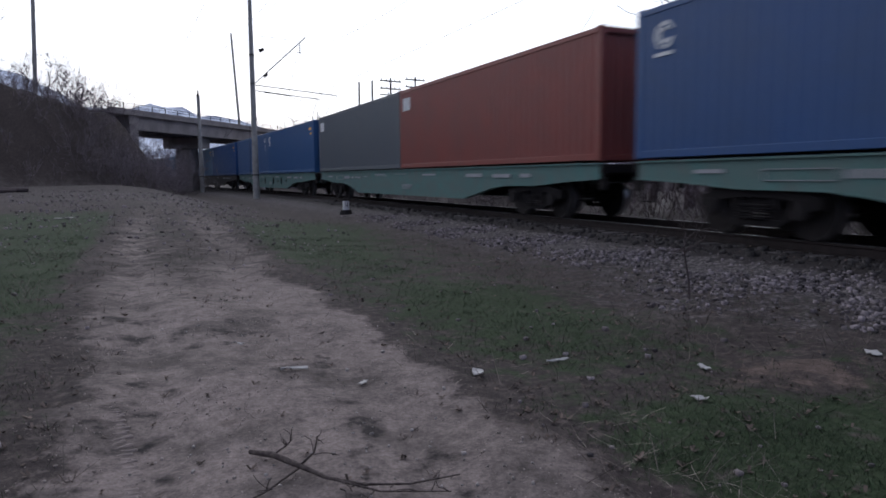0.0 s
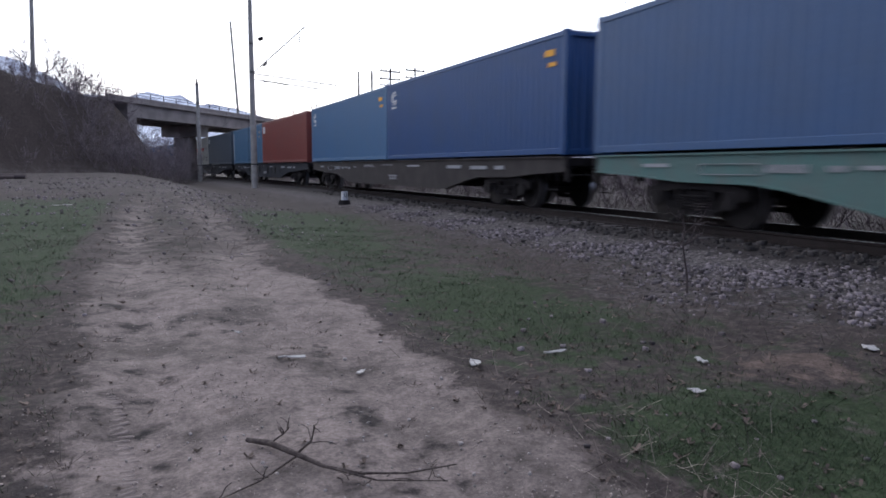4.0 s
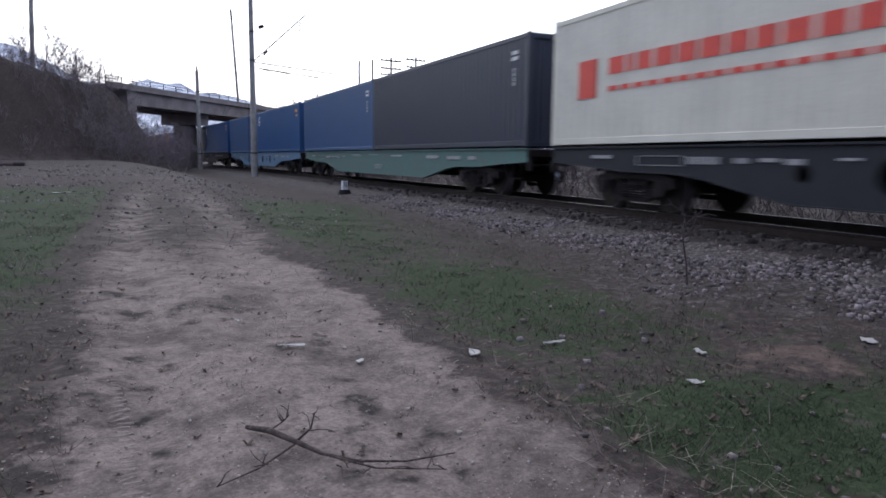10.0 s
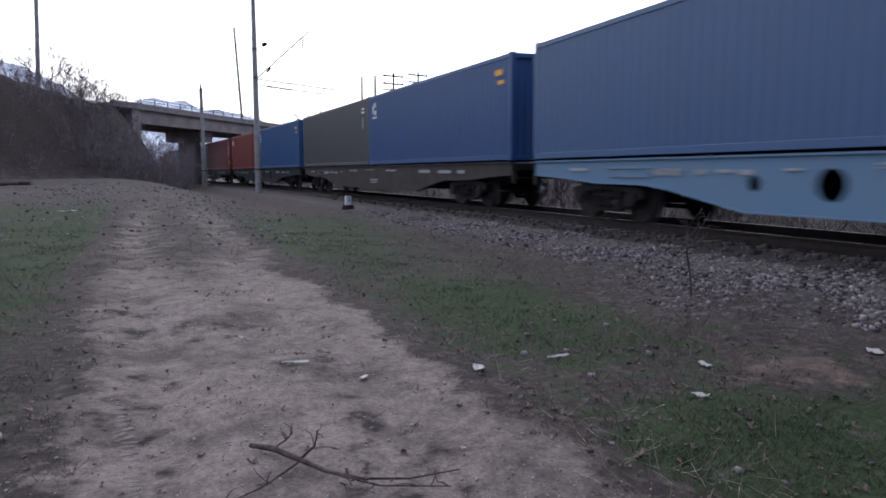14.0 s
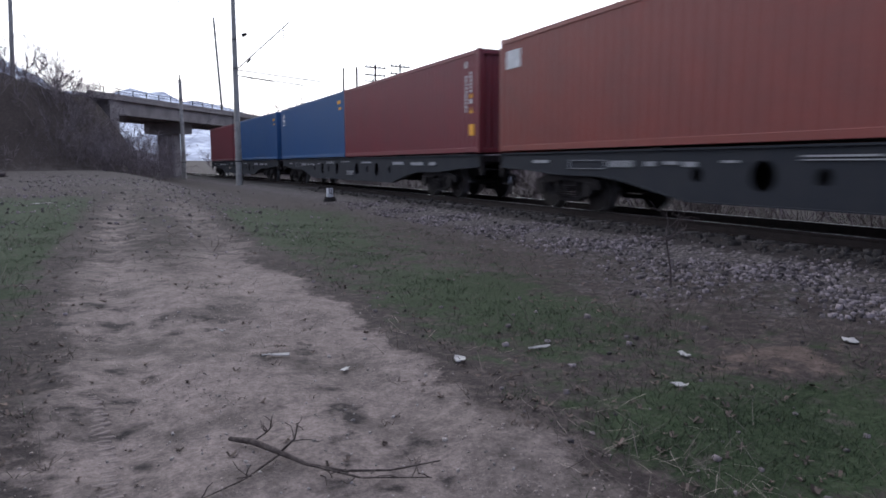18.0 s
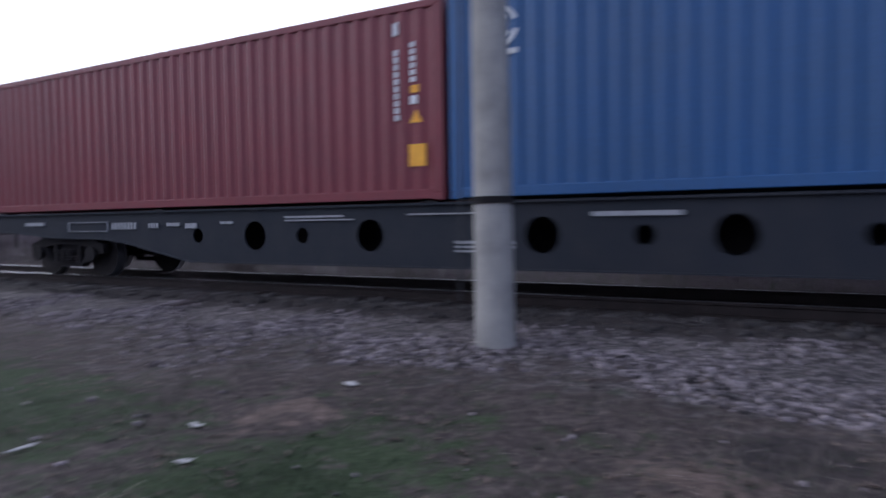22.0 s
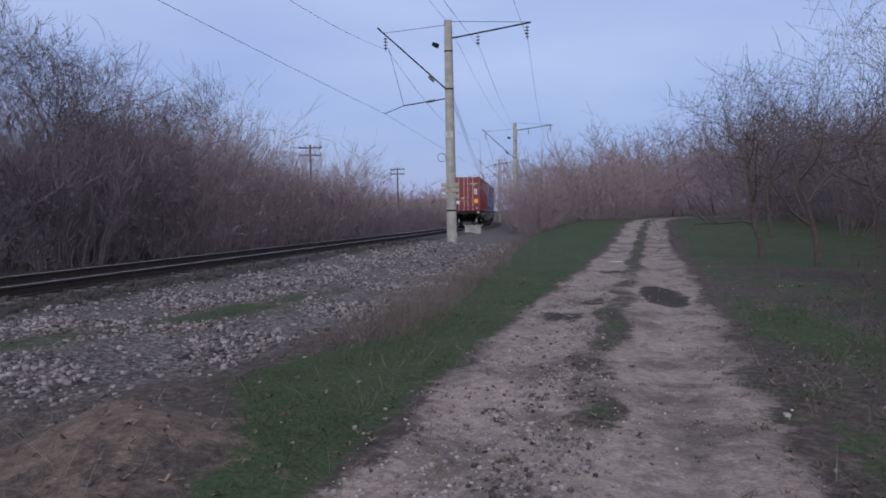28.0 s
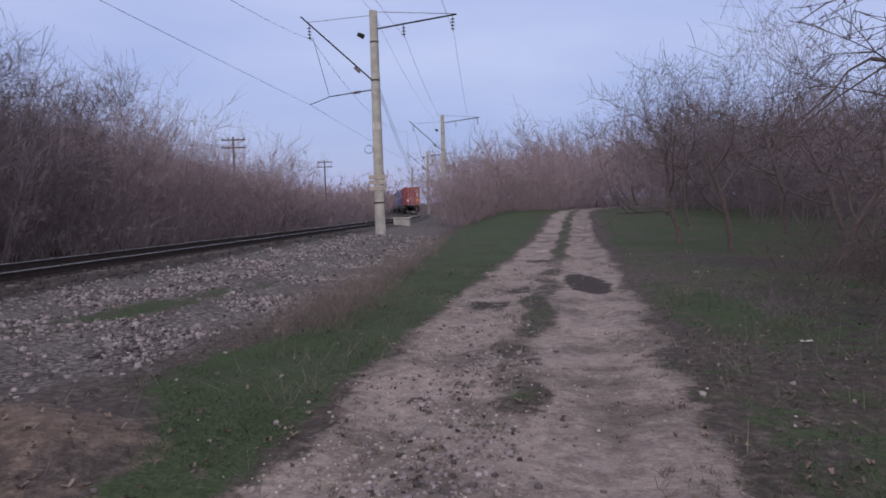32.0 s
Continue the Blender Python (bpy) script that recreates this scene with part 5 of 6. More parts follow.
def mast(place, h, lean, label, r=0.16, arms=0, wood=False):
    wood = wood or arms > 0
    root = new("wooden_pole" if wood else "mast")
    root.matrix_basis = pose(*place, *lean)
    tagged(root, label, "utility pole" if wood else "mast", "utility poles" if wood else "lamp masts")
    part("shaft", cyl((0, 0, -0.3), (0, 0, h), r, r * 0.6, seg=10), M_BARK if wood else M_CONCRETE, root)
    if not wood:
        part("lamp_arm", cyl((0, 0, h - 1.6), (0, -0.3, h - 1.2), 0.06, seg=6), M_STEEL_DK, root)
    for k in range(arms):
        z = h - 0.3 - 0.7 * k
        part("cross_arm", box(-1.1, 1.1, -0.06, 0.06, z - 0.06, z + 0.06, 0.01), M_BARK, root)
        for x in (-0.95, -0.45, 0.45, 0.95):
            part("pin_insulator", cyl((x, 0, z + 0.06), (x, 0, z + 0.24), 0.05, 0.03, seg=8), M_INSUL, root)


def on_ground(x, y):
    return (x, y, float(lie(x, y)))


mast(on_ground(-8.6, 61.0), 16, (0, 2, 0), "tall slim grey mast on the brushy bank", 0.17)
mast(on_ground(10.3, 94.5), 20.0, (0, -3.0, 0), "tall leaning grey mast beside the overpass", 0.2)
for x, y, h in ((20.2, 63, 10.7), (23.4, 65, 11.2), (25.5, 80, 11.5), (20.5, -19.5, 8.2), (24.0, -62, 8.2), (25.1, -100, 8.6)):
    mast(on_ground(x, y), h, (0, 0.5, 10), "weathered wooden telegraph pole with crossarms behind the railway", 0.14, arms=2)
for x, y, h in ((19.1, 70, 11.2), (19.3, 66, 10.8)):
    mast(on_ground(x, y), h, (0, 0.5, 0), "plain weathered wooden pole behind the railway", 0.14, wood=True)


# ---- distance: snow-streaked hills beyond the overpass ----
def make_mountains():
    m = bpy.data.materials.new("snow_streaked_hillside")
    m.use_nodes = True
    nt = m.node_tree
    N, K = nt.nodes.new, nt.links.new
    b = nt.nodes["Principled BSDF"]
    b.inputs["Roughness"].default_value = 1.0
    tc, n = N("ShaderNodeTexCoord"), N("ShaderNodeTexNoise")
    n.inputs["Scale"].default_value, n.inputs["Detail"].default_value = 0.012, 8
    K(tc.outputs["Object"], n.inputs["Vector"])
    # Bare-slope tone painted pale and bluish, standing in for distance haze.
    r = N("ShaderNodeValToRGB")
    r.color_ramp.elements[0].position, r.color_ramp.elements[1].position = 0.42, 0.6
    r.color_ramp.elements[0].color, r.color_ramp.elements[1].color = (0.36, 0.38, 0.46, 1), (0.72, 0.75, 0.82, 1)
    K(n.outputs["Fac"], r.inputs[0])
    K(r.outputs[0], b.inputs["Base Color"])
    rng = np.random.RandomState(8)
    nx, ny = 120, 24
    az = np.linspace(math.radians(-75), math.radians(65), nx)
    V = []
    for j in range(ny):
        f = j / (ny - 1)
        for a in az:
            # higher towards the bank side of the view, lower over the railway
            deg = math.degrees(a)
            top = 0.062 + 0.03 * float(smooth(-12, -1, deg)) + 0.056 * float(smooth(3, 12, deg))
            top += 0.005 * math.exp(-((deg + 1) / 1.6) ** 2) + 0.003 * math.sin(deg * 0.9 + 1) + 0.0025 * math.sin(deg * 2.3) + 0.002 * math.sin(deg * 5.1)
            R = 2200 + 1300 * f
            h = R * top * f ** 1.3 + 5 * f * math.sin(deg * 3 + j) * (f < 1) + rng.normal(0, 3) * f
            V.append((-math.sin(a) * R, math.cos(a) * R, h - 5))
    i = np.arange(nx * ny).reshape(ny, nx)
    F = np.stack([i[:-1, :-1], i[:-1, 1:], i[1:, 1:], i[1:, :-1]], -1).reshape(-1, 4)
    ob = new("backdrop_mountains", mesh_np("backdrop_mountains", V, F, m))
    tagged(ob, "far snow-streaked mountainside, its colour paled bluish for haze", "mountains", kind="structure")


make_mountains()


# ---- woods and brush ----
def spots(seed, n, fx, fy, keep=None):
    rng = np.random.RandomState(seed)
    got = []
    while len(got) < n:
        u, v = rng.rand(2)
        x, y = fx(u, v), fy(u, v)
        if keep is None or keep(x, y):
            got.append((x, y, rng.uniform(0.85, 1.15)))
    return got


def tapered(rows, y0, y1, low):
    """The same places with sizes shrinking to low between y0 and y1."""
    return [(x, y, k * (1 + (low - 1) * float(smooth(y0, y1, y)))) for x, y, k in rows]


def from_track(x, y):
    return abs(track_x(-y) - x)


# thicket along the far side of the line
T = track_x
brush("far_side_thicket", "dense leafless purplish-brown thicket along the railway", spots(1, 150, lambda u, v: T(-(4 - 30 * v)) + 4.8 + 7.0 * u, lambda u, v: 4 - 30 * v), 1.4, M_TWIG)
brush("far_side_thicket", "dense leafless brown thicket with pale tops along the railway", tapered(spots(11, 130, lambda u, v: T(25 + 26 * v) + 4.8 + 6.5 * u, lambda u, v: -25 - 26 * v), -26, -50, 0.78), 1.55, M_TWIG_RED, SHRUBS, seed=11)
brush("far_side_thicket", "tangled leafless thicket deep behind the railway", tapered(spots(18, 120, lambda u, v: T(-(6 - 60 * v)) + 10.5 + 6 * u, lambda u, v: 6 - 60 * v), -26, -50, 0.75), 1.6, M_TWIG, MID_SHRUBS, seed=18)
brush("far_side_thicket", "leafless purplish-brown thicket further along the railway", tapered(spots(12, 130, lambda u, v: T(51 + 45 * v) + 5.5 + 9 * u, lambda u, v: -51 - 45 * v), -51, -70, 0.75), 1.05, M_TWIG, MID_SHRUBS, seed=12)
brush("far_side_thicket", "distant leafless thicket along the railway", spots(2, 200, lambda u, v: T(95 + 90 * v) + 5.0 + 14 * u - 0.05 * 90 * v, lambda u, v: -95 - 90 * v, lambda x, y: from_track(x, y) > 4.4), 1.6, M_TWIG_RED, FAR_SHRUBS, seed=2)
brush("far_side_thicket", "dark leafless thicket behind the passing wagons", spots(13, 130, lambda u, v: T(-(4 + 66 * v)) + 4.2 + 6 * u, lambda u, v: 4 + 66 * v), 1.15, M_TWIG, MID_SHRUBS, seed=13)
brush("thicket_edge", "low dark tangled brush behind the track", spots(33, 90, lambda u, v: T(-(8 + 44 * v)) + 3.4 + 1.8 * u, lambda u, v: 8 + 44 * v), 1.3, M_BARK, LOW_SHRUBS, seed=33)
brush("thicket_edge", "low tangled brush at the foot of the thicket", spots(3, 110, lambda u, v: T(-(8 - 80 * v)) + 3.8 + 1.6 * u, lambda u, v: 8 - 80 * v), 1.5, M_TWIG, LOW_SHRUBS, seed=3)
# wood beside the earth road
brush("roadside_wood", "dense leafless undergrowth beside the earth road", spots(4, 75, lambda u, v: -9.0 - 8 * u - 0.09 * 30 * v, lambda u, v: -14 - 30 * v), 1.35, M_TWIG, seed=4)
brush("roadside_wood", "dense leafless undergrowth further along the road", spots(14, 135, lambda u, v: float(road_centre(-38 - 40 * v)) - 4.5 - 14 * u, lambda u, v: -38 - 40 * v), 1.9, M_TWIG, MID_SHRUBS, seed=14)
brush("roadside_wood", "reddish-brown leafless brush between road and railway", spots(5, 120, lambda u, v: float(road_centre(-45 - 34 * v)) + 2.6 + (T(45 + 34 * v) - 5.0 - 2.6 - float(road_centre(-45 - 34 * v))) * u, lambda u, v: -45 - 34 * v, lambda x, y: from_track(x, y) > 5.0), 1.45, M_TWIG_RED, MID_SHRUBS, seed=5)
brush("far_wood", "far leafless wood closing the road", spots(6, 170, lambda u, v: -56 + 66 * u, lambda u, v: -76 - 56 * v, lambda x, y: from_track(x, y) > 6.5 and (y < -92 or abs(x - float(road_centre(y))) > 3.0)), 1.35, M_TWIG_RED, WOOD_SHRUBS, seed=6)
brush("far_wood", "low leafless brush under the far trees", spots(36, 110, lambda u, v: -34 + 30 * u, lambda u, v: -58 - 34 * v, lambda x, y: abs(x - float(road_centre(y))) > 2.6), 1.15, M_TWIG, MID_SHRUBS, seed=36)
brush("low_roadside_brush", "low dark leafless brush in rough grass beside the road", spots(15, 90, lambda u, v: -3.6 - 6 * u, lambda u, v: -3.0 - 12 * v, lambda x, y: x < -3.3 - 0.12 * max(0, -y - 5)), 0.9, M_BARK, LOW_SHRUBS, seed=15)
brush("road_edge_weeds", "grey-purple dead weeds in soft clumps beside the road", [(2.9 - 0.03 * i + 0.4 * math.sin(i * 2.1), -9.0 - 0.6 * i, 0.9 + 0.2 * math.sin(i * 3.7)) for i in range(14)] + [(-2.6, -8.6, 0.9), (-2.9, -9.4, 1.1), (-2.6, -10.2, 0.8), (-3.1, -9.0, 0.8)], 0.42, M_TWIG, LOW_SHRUBS, seed=16)
brush("dead_weeds", "brown brittle dead weeds round the sapling", [(4.4, 5.5, 1.0), (4.7, 5.9, 0.9), (5.1, 5.9, 1.1), (5.5, 5.6, 0.9), (5.0, 5.3, 0.8), (4.2, 4.9, 0.7), (5.6, 6.3, 0.8)], 0.24, M_BARK, LOW_SHRUBS, seed=34)
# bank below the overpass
brush("bank_brush", "leafless brush on the steep bank, twigs paled for glare veil", spots(7, 400, lambda u, v: -32 + 34 * u, lambda u, v: 28 + 48 * v, lambda x, y: 1.2 < ground_z(x, y) < 9.0 and from_track(x, y) > 6 and hill_coords(x, y)[1] > -4 and hill_coords(x, y)[0] < 3.5), 0.5, M_TWIG_BANK, FAR_SHRUBS, seed=7)
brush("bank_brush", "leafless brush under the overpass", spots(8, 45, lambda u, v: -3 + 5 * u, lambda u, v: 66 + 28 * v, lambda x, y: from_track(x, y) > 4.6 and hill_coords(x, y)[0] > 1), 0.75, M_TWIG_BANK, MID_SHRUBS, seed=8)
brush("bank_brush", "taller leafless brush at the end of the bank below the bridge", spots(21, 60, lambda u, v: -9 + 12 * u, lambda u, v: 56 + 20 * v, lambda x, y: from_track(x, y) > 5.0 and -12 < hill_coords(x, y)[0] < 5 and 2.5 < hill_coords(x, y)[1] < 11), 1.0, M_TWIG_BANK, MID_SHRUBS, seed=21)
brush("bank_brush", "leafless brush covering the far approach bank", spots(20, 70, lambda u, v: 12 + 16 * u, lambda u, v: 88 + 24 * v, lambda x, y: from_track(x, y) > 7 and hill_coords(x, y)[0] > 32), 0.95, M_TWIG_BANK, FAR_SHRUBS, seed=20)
brush("distant_brush", "leafless brush beyond the overpass and the train", spots(10, 130, lambda u, v: 14 + 45 * u, lambda u, v: 55 + 110 * v, lambda x, y: from_track(x, y) > 8), 1.5, M_TWIG, FAR_SHRUBS, seed=10)

for i, (x, y, h) in enumerate(((18.2, -13.0, 6.4), (17.6, -18.6, 9.4), (18.0, -22.0, 8.4), (18.6, -26.5, 6.4), (19.0, -34.5, 7.6), (20.5, -30.5, 6.2), (19.5, -40, 6.0), (23, -3, 6.8), (20.5, -46, 5.4), (19.5, -15.8, 9.2), (17.4, -9.5, 6.2), (20.5, -24.0, 6.6))):
    bare_tree(100 + i, h, on_ground(x, y), "tall leafless tree rising out of the thicket", kids=(4, 6), levels=5, spread=0.66, twig=0.005, r0=0.14, material=M_TWIG_DK)
for i, (x, y, h) in enumerate(((21, 24, 10.5), (24, 30, 11), (22, 66, 9.5), (19, 100, 9), (24, 115, 10), (30, 92, 9), (15.2, 106, 13), (27, 48, 9))):
    bare_tree(130 + i, h, on_ground(x, y), "leafless tree standing behind the railway", kids=(3, 4), levels=4, spread=0.75, twig=0.014)
for i, (x, y, h) in enumerate(((-9.2, 61.5, 3.6), (-8.0, 63.5, 4.2), (-7.0, 64.5, 3.4), (-6.2, 66, 4.0), (-5.4, 67.4, 3.2), (-11.0, 58, 4.0), (-4.2, 69.5, 3.4), (-12.6, 57, 3.8), (1.0, 79.0, 5.0), (-0.6, 76, 5.2), (0.2, 88, 5.5))):
    bare_tree(150 + i, h, on_ground(x, y), "small leafless tree on the bank top", kids=(3, 5), levels=4, spread=0.55, twig=0.009)
for i, (x, y, h) in enumerate(((-5.2, -22.3, 6.0), (-5.8, -19.4, 5.8), (-8.6, -19.0, 7.0), (-9.5, -25, 7.4), (-7.6, -30, 7.0), (-8.4, -37, 7.6), (-6.8, -15.5, 5.2), (-9.0, -13.0, 5.4), (-11.5, -45, 8.8), (-12.5, -33, 8.4))):
    bare_tree(170 + i, h, on_ground(x, y), "low branching leafless orchard-like tree in rough grass", kids=(4, 6), levels=4, spread=0.95, twig=0.0042, group="roadside trees", r0=0.085, material=M_TWIG_DK)
for i, (x, y, h) in enumerate(((-4.9, -78, 10.2), (-6.8, -80, 9.6), (-10.4, -76, 10.0), (-13.5, -70, 9.0), (-16, -62, 9.6), (1.5, -74, 8.0))):
    bare_tree(190 + i, h, on_ground(x, y), "far leafless round-crowned tree above the wood", kids=(4, 5), levels=4, spread=0.7, twig=0.011, group="far trees", r0=0.13, material=M_TWIG)


def overhanging_tree():
    """Tree at the road's edge whose limbs reach out low over the grass."""
    rng = np.random.RandomState(77)
    root = new("leaning_tree")
    root.matrix_basis = pose(*on_ground(-7.0, -6.7))
    tagged(root, "leafless thorny tree with long limbs drooping towards the road", "tree")
    trunk = [((0, 0, -0.2), (0.1, 0.05, 1.0), (0.25, 0.0, 1.9), (0.3, -0.1, 2.9), (0.5, -0.2, 3.8))]
    V, F = tubes([(np.array(trunk[0]), [0.13, 0.11, 0.09, 0.07, 0.045])], 8)
    o = new("trunk", mesh_np("trunk", V, F, M_BARK))
    o.parent = root
    limbs = [((0.25, 0, 1.9), (0.75, -0.45, 0.42), 2.9, 0.05), ((0.3, -0.05, 2.5), (0.8, -0.5, 0.1), 3.0, 0.042), ((0.3, -0.1, 2.9), (0.7, -0.2, 0.35), 2.7, 0.04),
             ((0.4, -0.15, 3.3), (0.5, -0.8, 0.25), 2.6, 0.04), ((0.12, 0.05, 1.2), (0.8, -0.35, -0.06), 2.6, 0.036), ((0.1, 0.0, 0.9), (0.7, -0.8, -0.1), 2.2, 0.03),
             ((0.25, 0, 2.1), (0.55, -0.9, 0.2), 2.6, 0.04), ((0.3, 0, 2.7), (-0.5, 0.4, 0.5), 2.2, 0.04), ((0.45, -0.2, 3.6), (0.6, 0.1, 0.5), 2.0, 0.035)]
    limbs += [((0.1, 0, 0.55), (0.97, 0.22, 0.03), 3.6, 0.026), ((0.12, 0.02, 0.8), (0.97, 0.05, -0.02), 3.5, 0.028), ((0.15, 0, 1.4), (0.95, 0.1, 0.12), 3.0, 0.032)]
    for p, d, ln, r in limbs:
        lines = []
        d = np.array(d) / np.linalg.norm(d)
        grow(rng, lines, p, d, ln + 0.9, r, 3, 0.8, -0.02, 0.44, (4, 6), 0.003)
        for q, _, l in list(lines):
            for _ in range(2 if l < 2 else 5):
                k = rng.randint(1, len(q))
                e = q[k - 1] + (q[k] - q[k - 1]) * rng.rand()
                n = rng.normal(0, 1, 3)
                lines.append((np.array([e, e + n / np.linalg.norm(n) * rng.uniform(0.02, 0.07)]), [0.004, 0.002], 0))
        V, F = tubes([(a, b) for a, b, l in lines if a[:, 0].max() < 4.9 and (a[:, 2].max() < 4.6 or l > 1)], 4)
        o = new("limb", mesh_np("limb", V, F, M_BARK))
        o.parent = root


overhanging_tree()


def grass_tuft_proto(seed, n, h, w, lean, wide=0.08):
    rng = np.random.RandomState(seed)
    V, F = [], []
    for _ in range(n):
        a, q = rng.uniform(0, 6.283), rng.uniform(0, 1)
        bx, by = wide * q * math.cos(a), wide * q * math.sin(a)
        d = rng.normal(0, lean, 2)
        hh = h * rng.uniform(0.5, 1.1)
        t = rng.uniform(0, 6.283)
        ux, uy = w * math.cos(t), w * math.sin(t)
        b = len(V)
        tx, ty = bx + d[0] * hh, by + d[1] * hh
        V += [(bx - ux, by - uy, -0.01), (bx + ux, by + uy, -0.01), (tx + ux * 0.25, ty + uy * 0.25, hh * 0.95), (tx - ux * 0.25, ty - uy * 0.25, hh * 0.95)]
        F.append((b, b + 1, b + 2, b + 3))
    return np.array(V), np.array(F)


def patchy(x, y, f=1.3):
    return 0.5 + 0.25 * (np.sin(f * x * 2.1 + 1.3 * np.sin(f * y * 1.7)) + np.sin(f * y * 1.9 + 1.1 * np.sin(f * x * 2.3 + 1)))


def sow(seed, n, reach, weight):
    """Random places, denser near the camera, taken with the chance that weight gives."""
    rng = np.random.RandomState(seed)
    out = []
    while sum(len(o) for o in out) < n:
        r = 1.8 + (reach - 1.8) * rng.rand(20000) ** 1.7
        a = rng.rand(20000) * 6.2832
        x, y = r * np.cos(a), r * np.sin(a)
        ok = rng.rand(20000) < weight(x, y)
        out.append(np.stack([x[ok], y[ok], rng.rand(ok.sum()) * 6.28, rng.uniform(0.6, 1.3, ok.sum()), rng.rand(ok.sum())], -1))
    return np.concatenate(out)[:n]


def field(name, label, category, protos, rows, material, size=1.0, grow_far=0.02):
    z = lie(rows[:, 0], rows[:, 1])
    r = np.hypot(rows[:, 0], rows[:, 1])
    pl = [(x, y, zz, a, size * s * (1 + grow_far * rr), k * 0.999 * len(protos)) for (x, y, a, s, k), zz, rr in zip(rows, z, r)]
    V, F = strewn(protos, pl)
    tagged(new(name, mesh_np(name, V, F, material)), label, category, kind="stuff")


GREEN = [grass_tuft_proto(200 + i, 11, 0.028, 0.0023, 1.1, 0.13) for i in range(5)]
STRAW = [grass_tuft_proto(220 + i, 5, 0.13, 0.0018, 1.1, 0.1) for i in range(5)]
TALL = [grass_tuft_proto(240 + i, 26, 0.32, 0.002, 0.7, 0.22) for i in range(4)]
field("grass", "short patchy green spring grass", "grass", GREEN, sow(21, 17000, 17, lambda x, y: zones(x, y)[1] * (0.15 + 0.85 * smooth(0.25, 0.7, patchy(x, y)))), M_GRASS, 1.0, 0.02)
field("dry_grass", "flattened dry straw and dead stalks", "dry grass", STRAW, sow(22, 5000, 24, lambda x, y: np.clip(0.9 - zones(x, y)[0] * 0.97 - 0.75 * zones(x, y)[2], 0, 1) * np.where((x < -2.4) & (y < 0), 0.3, 1.0) * (0.15 + 0.85 * (patchy(x, y, 0.8) > 0.55))), M_DRY, 1.0, 0.03)


def lying_proto(seed, length, w, n=1, bend=0.25, bits=3):
    """A few flat-lying stalks, slightly bent, with one end off the ground."""
    rng = np.random.RandomState(seed)
    V, F = [], []
    for _ in range(n):
        a = rng.uniform(0, 6.283)
        p = np.array((*rng.normal(0, length * 0.3, 2), 0.006))
        ln = length * rng.uniform(0.5, 1.2)
        for k in range(bits):
            q = p + np.array((math.cos(a), math.sin(a), 0)) * ln / bits + (0, 0, rng.uniform(-0.004, 0.02))
            u = np.array((-math.sin(a), math.cos(a), 0)) * w
            b = len(V)
            V += [p - u, p + u, q + u, q - u]
            F.append((b, b + 1, b + 2, b + 3))
            a += rng.normal(0, bend)
            p = q
    return np.array(V), np.array(F)


def rough_weight(x, y):
    """Rough ground: neither trodden earth nor bare stone."""
    e, g, s = zones(x, y)
    return np.clip(1 - e - 0.8 * s, 0, 1)


STALKS = [lying_proto(300 + i, 0.18, 0.0013, 1, 0.07) for i in range(6)]
LEAVES = [lying_proto(320 + i, 0.03, 0.006, 4, 0.5, 1) for i in range(6)]
TUFTS = [grass_tuft_proto(340 + i, 14, 0.024, 0.003, 1.2, 0.03) for i in range(4)]
TWIGS = [lying_proto(360 + i, 0.7, 0.003, 3, 0.45) for i in range(5)]
field("fallen_stalks", "pale dead stalks lying in the rough grass", "dry stalks", STALKS, sow(24, 1000, 14, lambda x, y: rough_weight(x, y) * np.where(y > 0, smooth(0.4, 0.7, patchy(x, y, 0.7)), 0.12)), M_STALK, 1.0, 0.01)
field("leaf_litter", "small brown scraps of last year's leaves and soil crumbs", "leaf litter", LEAVES, sow(25, 7000, 16, lambda x, y: np.clip(rough_weight(x, y) * (1 - 0.75 * zones(x, y)[1]) + np.where(y > 0, 0.08, 0.1), 0, 1)), M_DEADLEAF, 1.0, 0.02)
field("weed_tufts", "small dark weed tufts pressed into the earth road", "weeds", TUFTS, sow(26, 1100, 18, lambda x, y: np.where(y < 0, 1.0, 0.1) * np.exp(-((np.abs(x - road_centre(y)) - 1.05) / 0.28) ** 2) * 0.6 + np.exp(-((x - road_centre(y) - 0.35) / 0.4) ** 2) * np.where(y < 0, 0.8, 0.05)), M_DEADLEAF, 1.0, 0.02)
field("fallen_twigs", "grey dead twigs lying under the roadside tree", "twigs", TWIGS, sow(27, 200, 14, lambda x, y: (y < -2) * smooth(-2.6, -4.2, x)), M_BARK, 1.0, 0.01)


def tall_weight(x, y):
    rc = road_centre(y)
    left = np.exp(-((x - 2.75) / 0.5) ** 2) * smooth(-7.5, -9.5, y) * smooth(-40, -24, y)
    right = np.exp(-((x - rc + 2.9) / 0.9) ** 2 - ((y + 10.5) / 2.5) ** 2)
    return np.clip(left * 0.7 + right * 0.08, 0, 1)


field("tall_dry_grass", "tall pale feathery dead grass beside the road", "dry grass", TALL, sow(23, 300, 34, tall_weight), M_DRY, 1.0, 0.0)


def stone_protos(n, seed):
    rng = np.random.RandomState(seed)
    out = []
    cube = np.array([(x, y, z) for x in (-1, 1) for y in (-1, 1) for z in (-1, 1)], float)
    F = np.array([(0, 1, 3, 2), (4, 6, 7, 5), (0, 4, 5, 1), (2, 3, 7, 6), (0, 2, 6, 4), (1, 5, 7, 3)])
    for _ in range(n):
        V = cube * rng.uniform(0.55, 1.0, 3) + rng.normal(0, 0.22, (8, 3))
        out.append((V * 0.5, F))
    return out


ROCKS = stone_protos(14, 5)


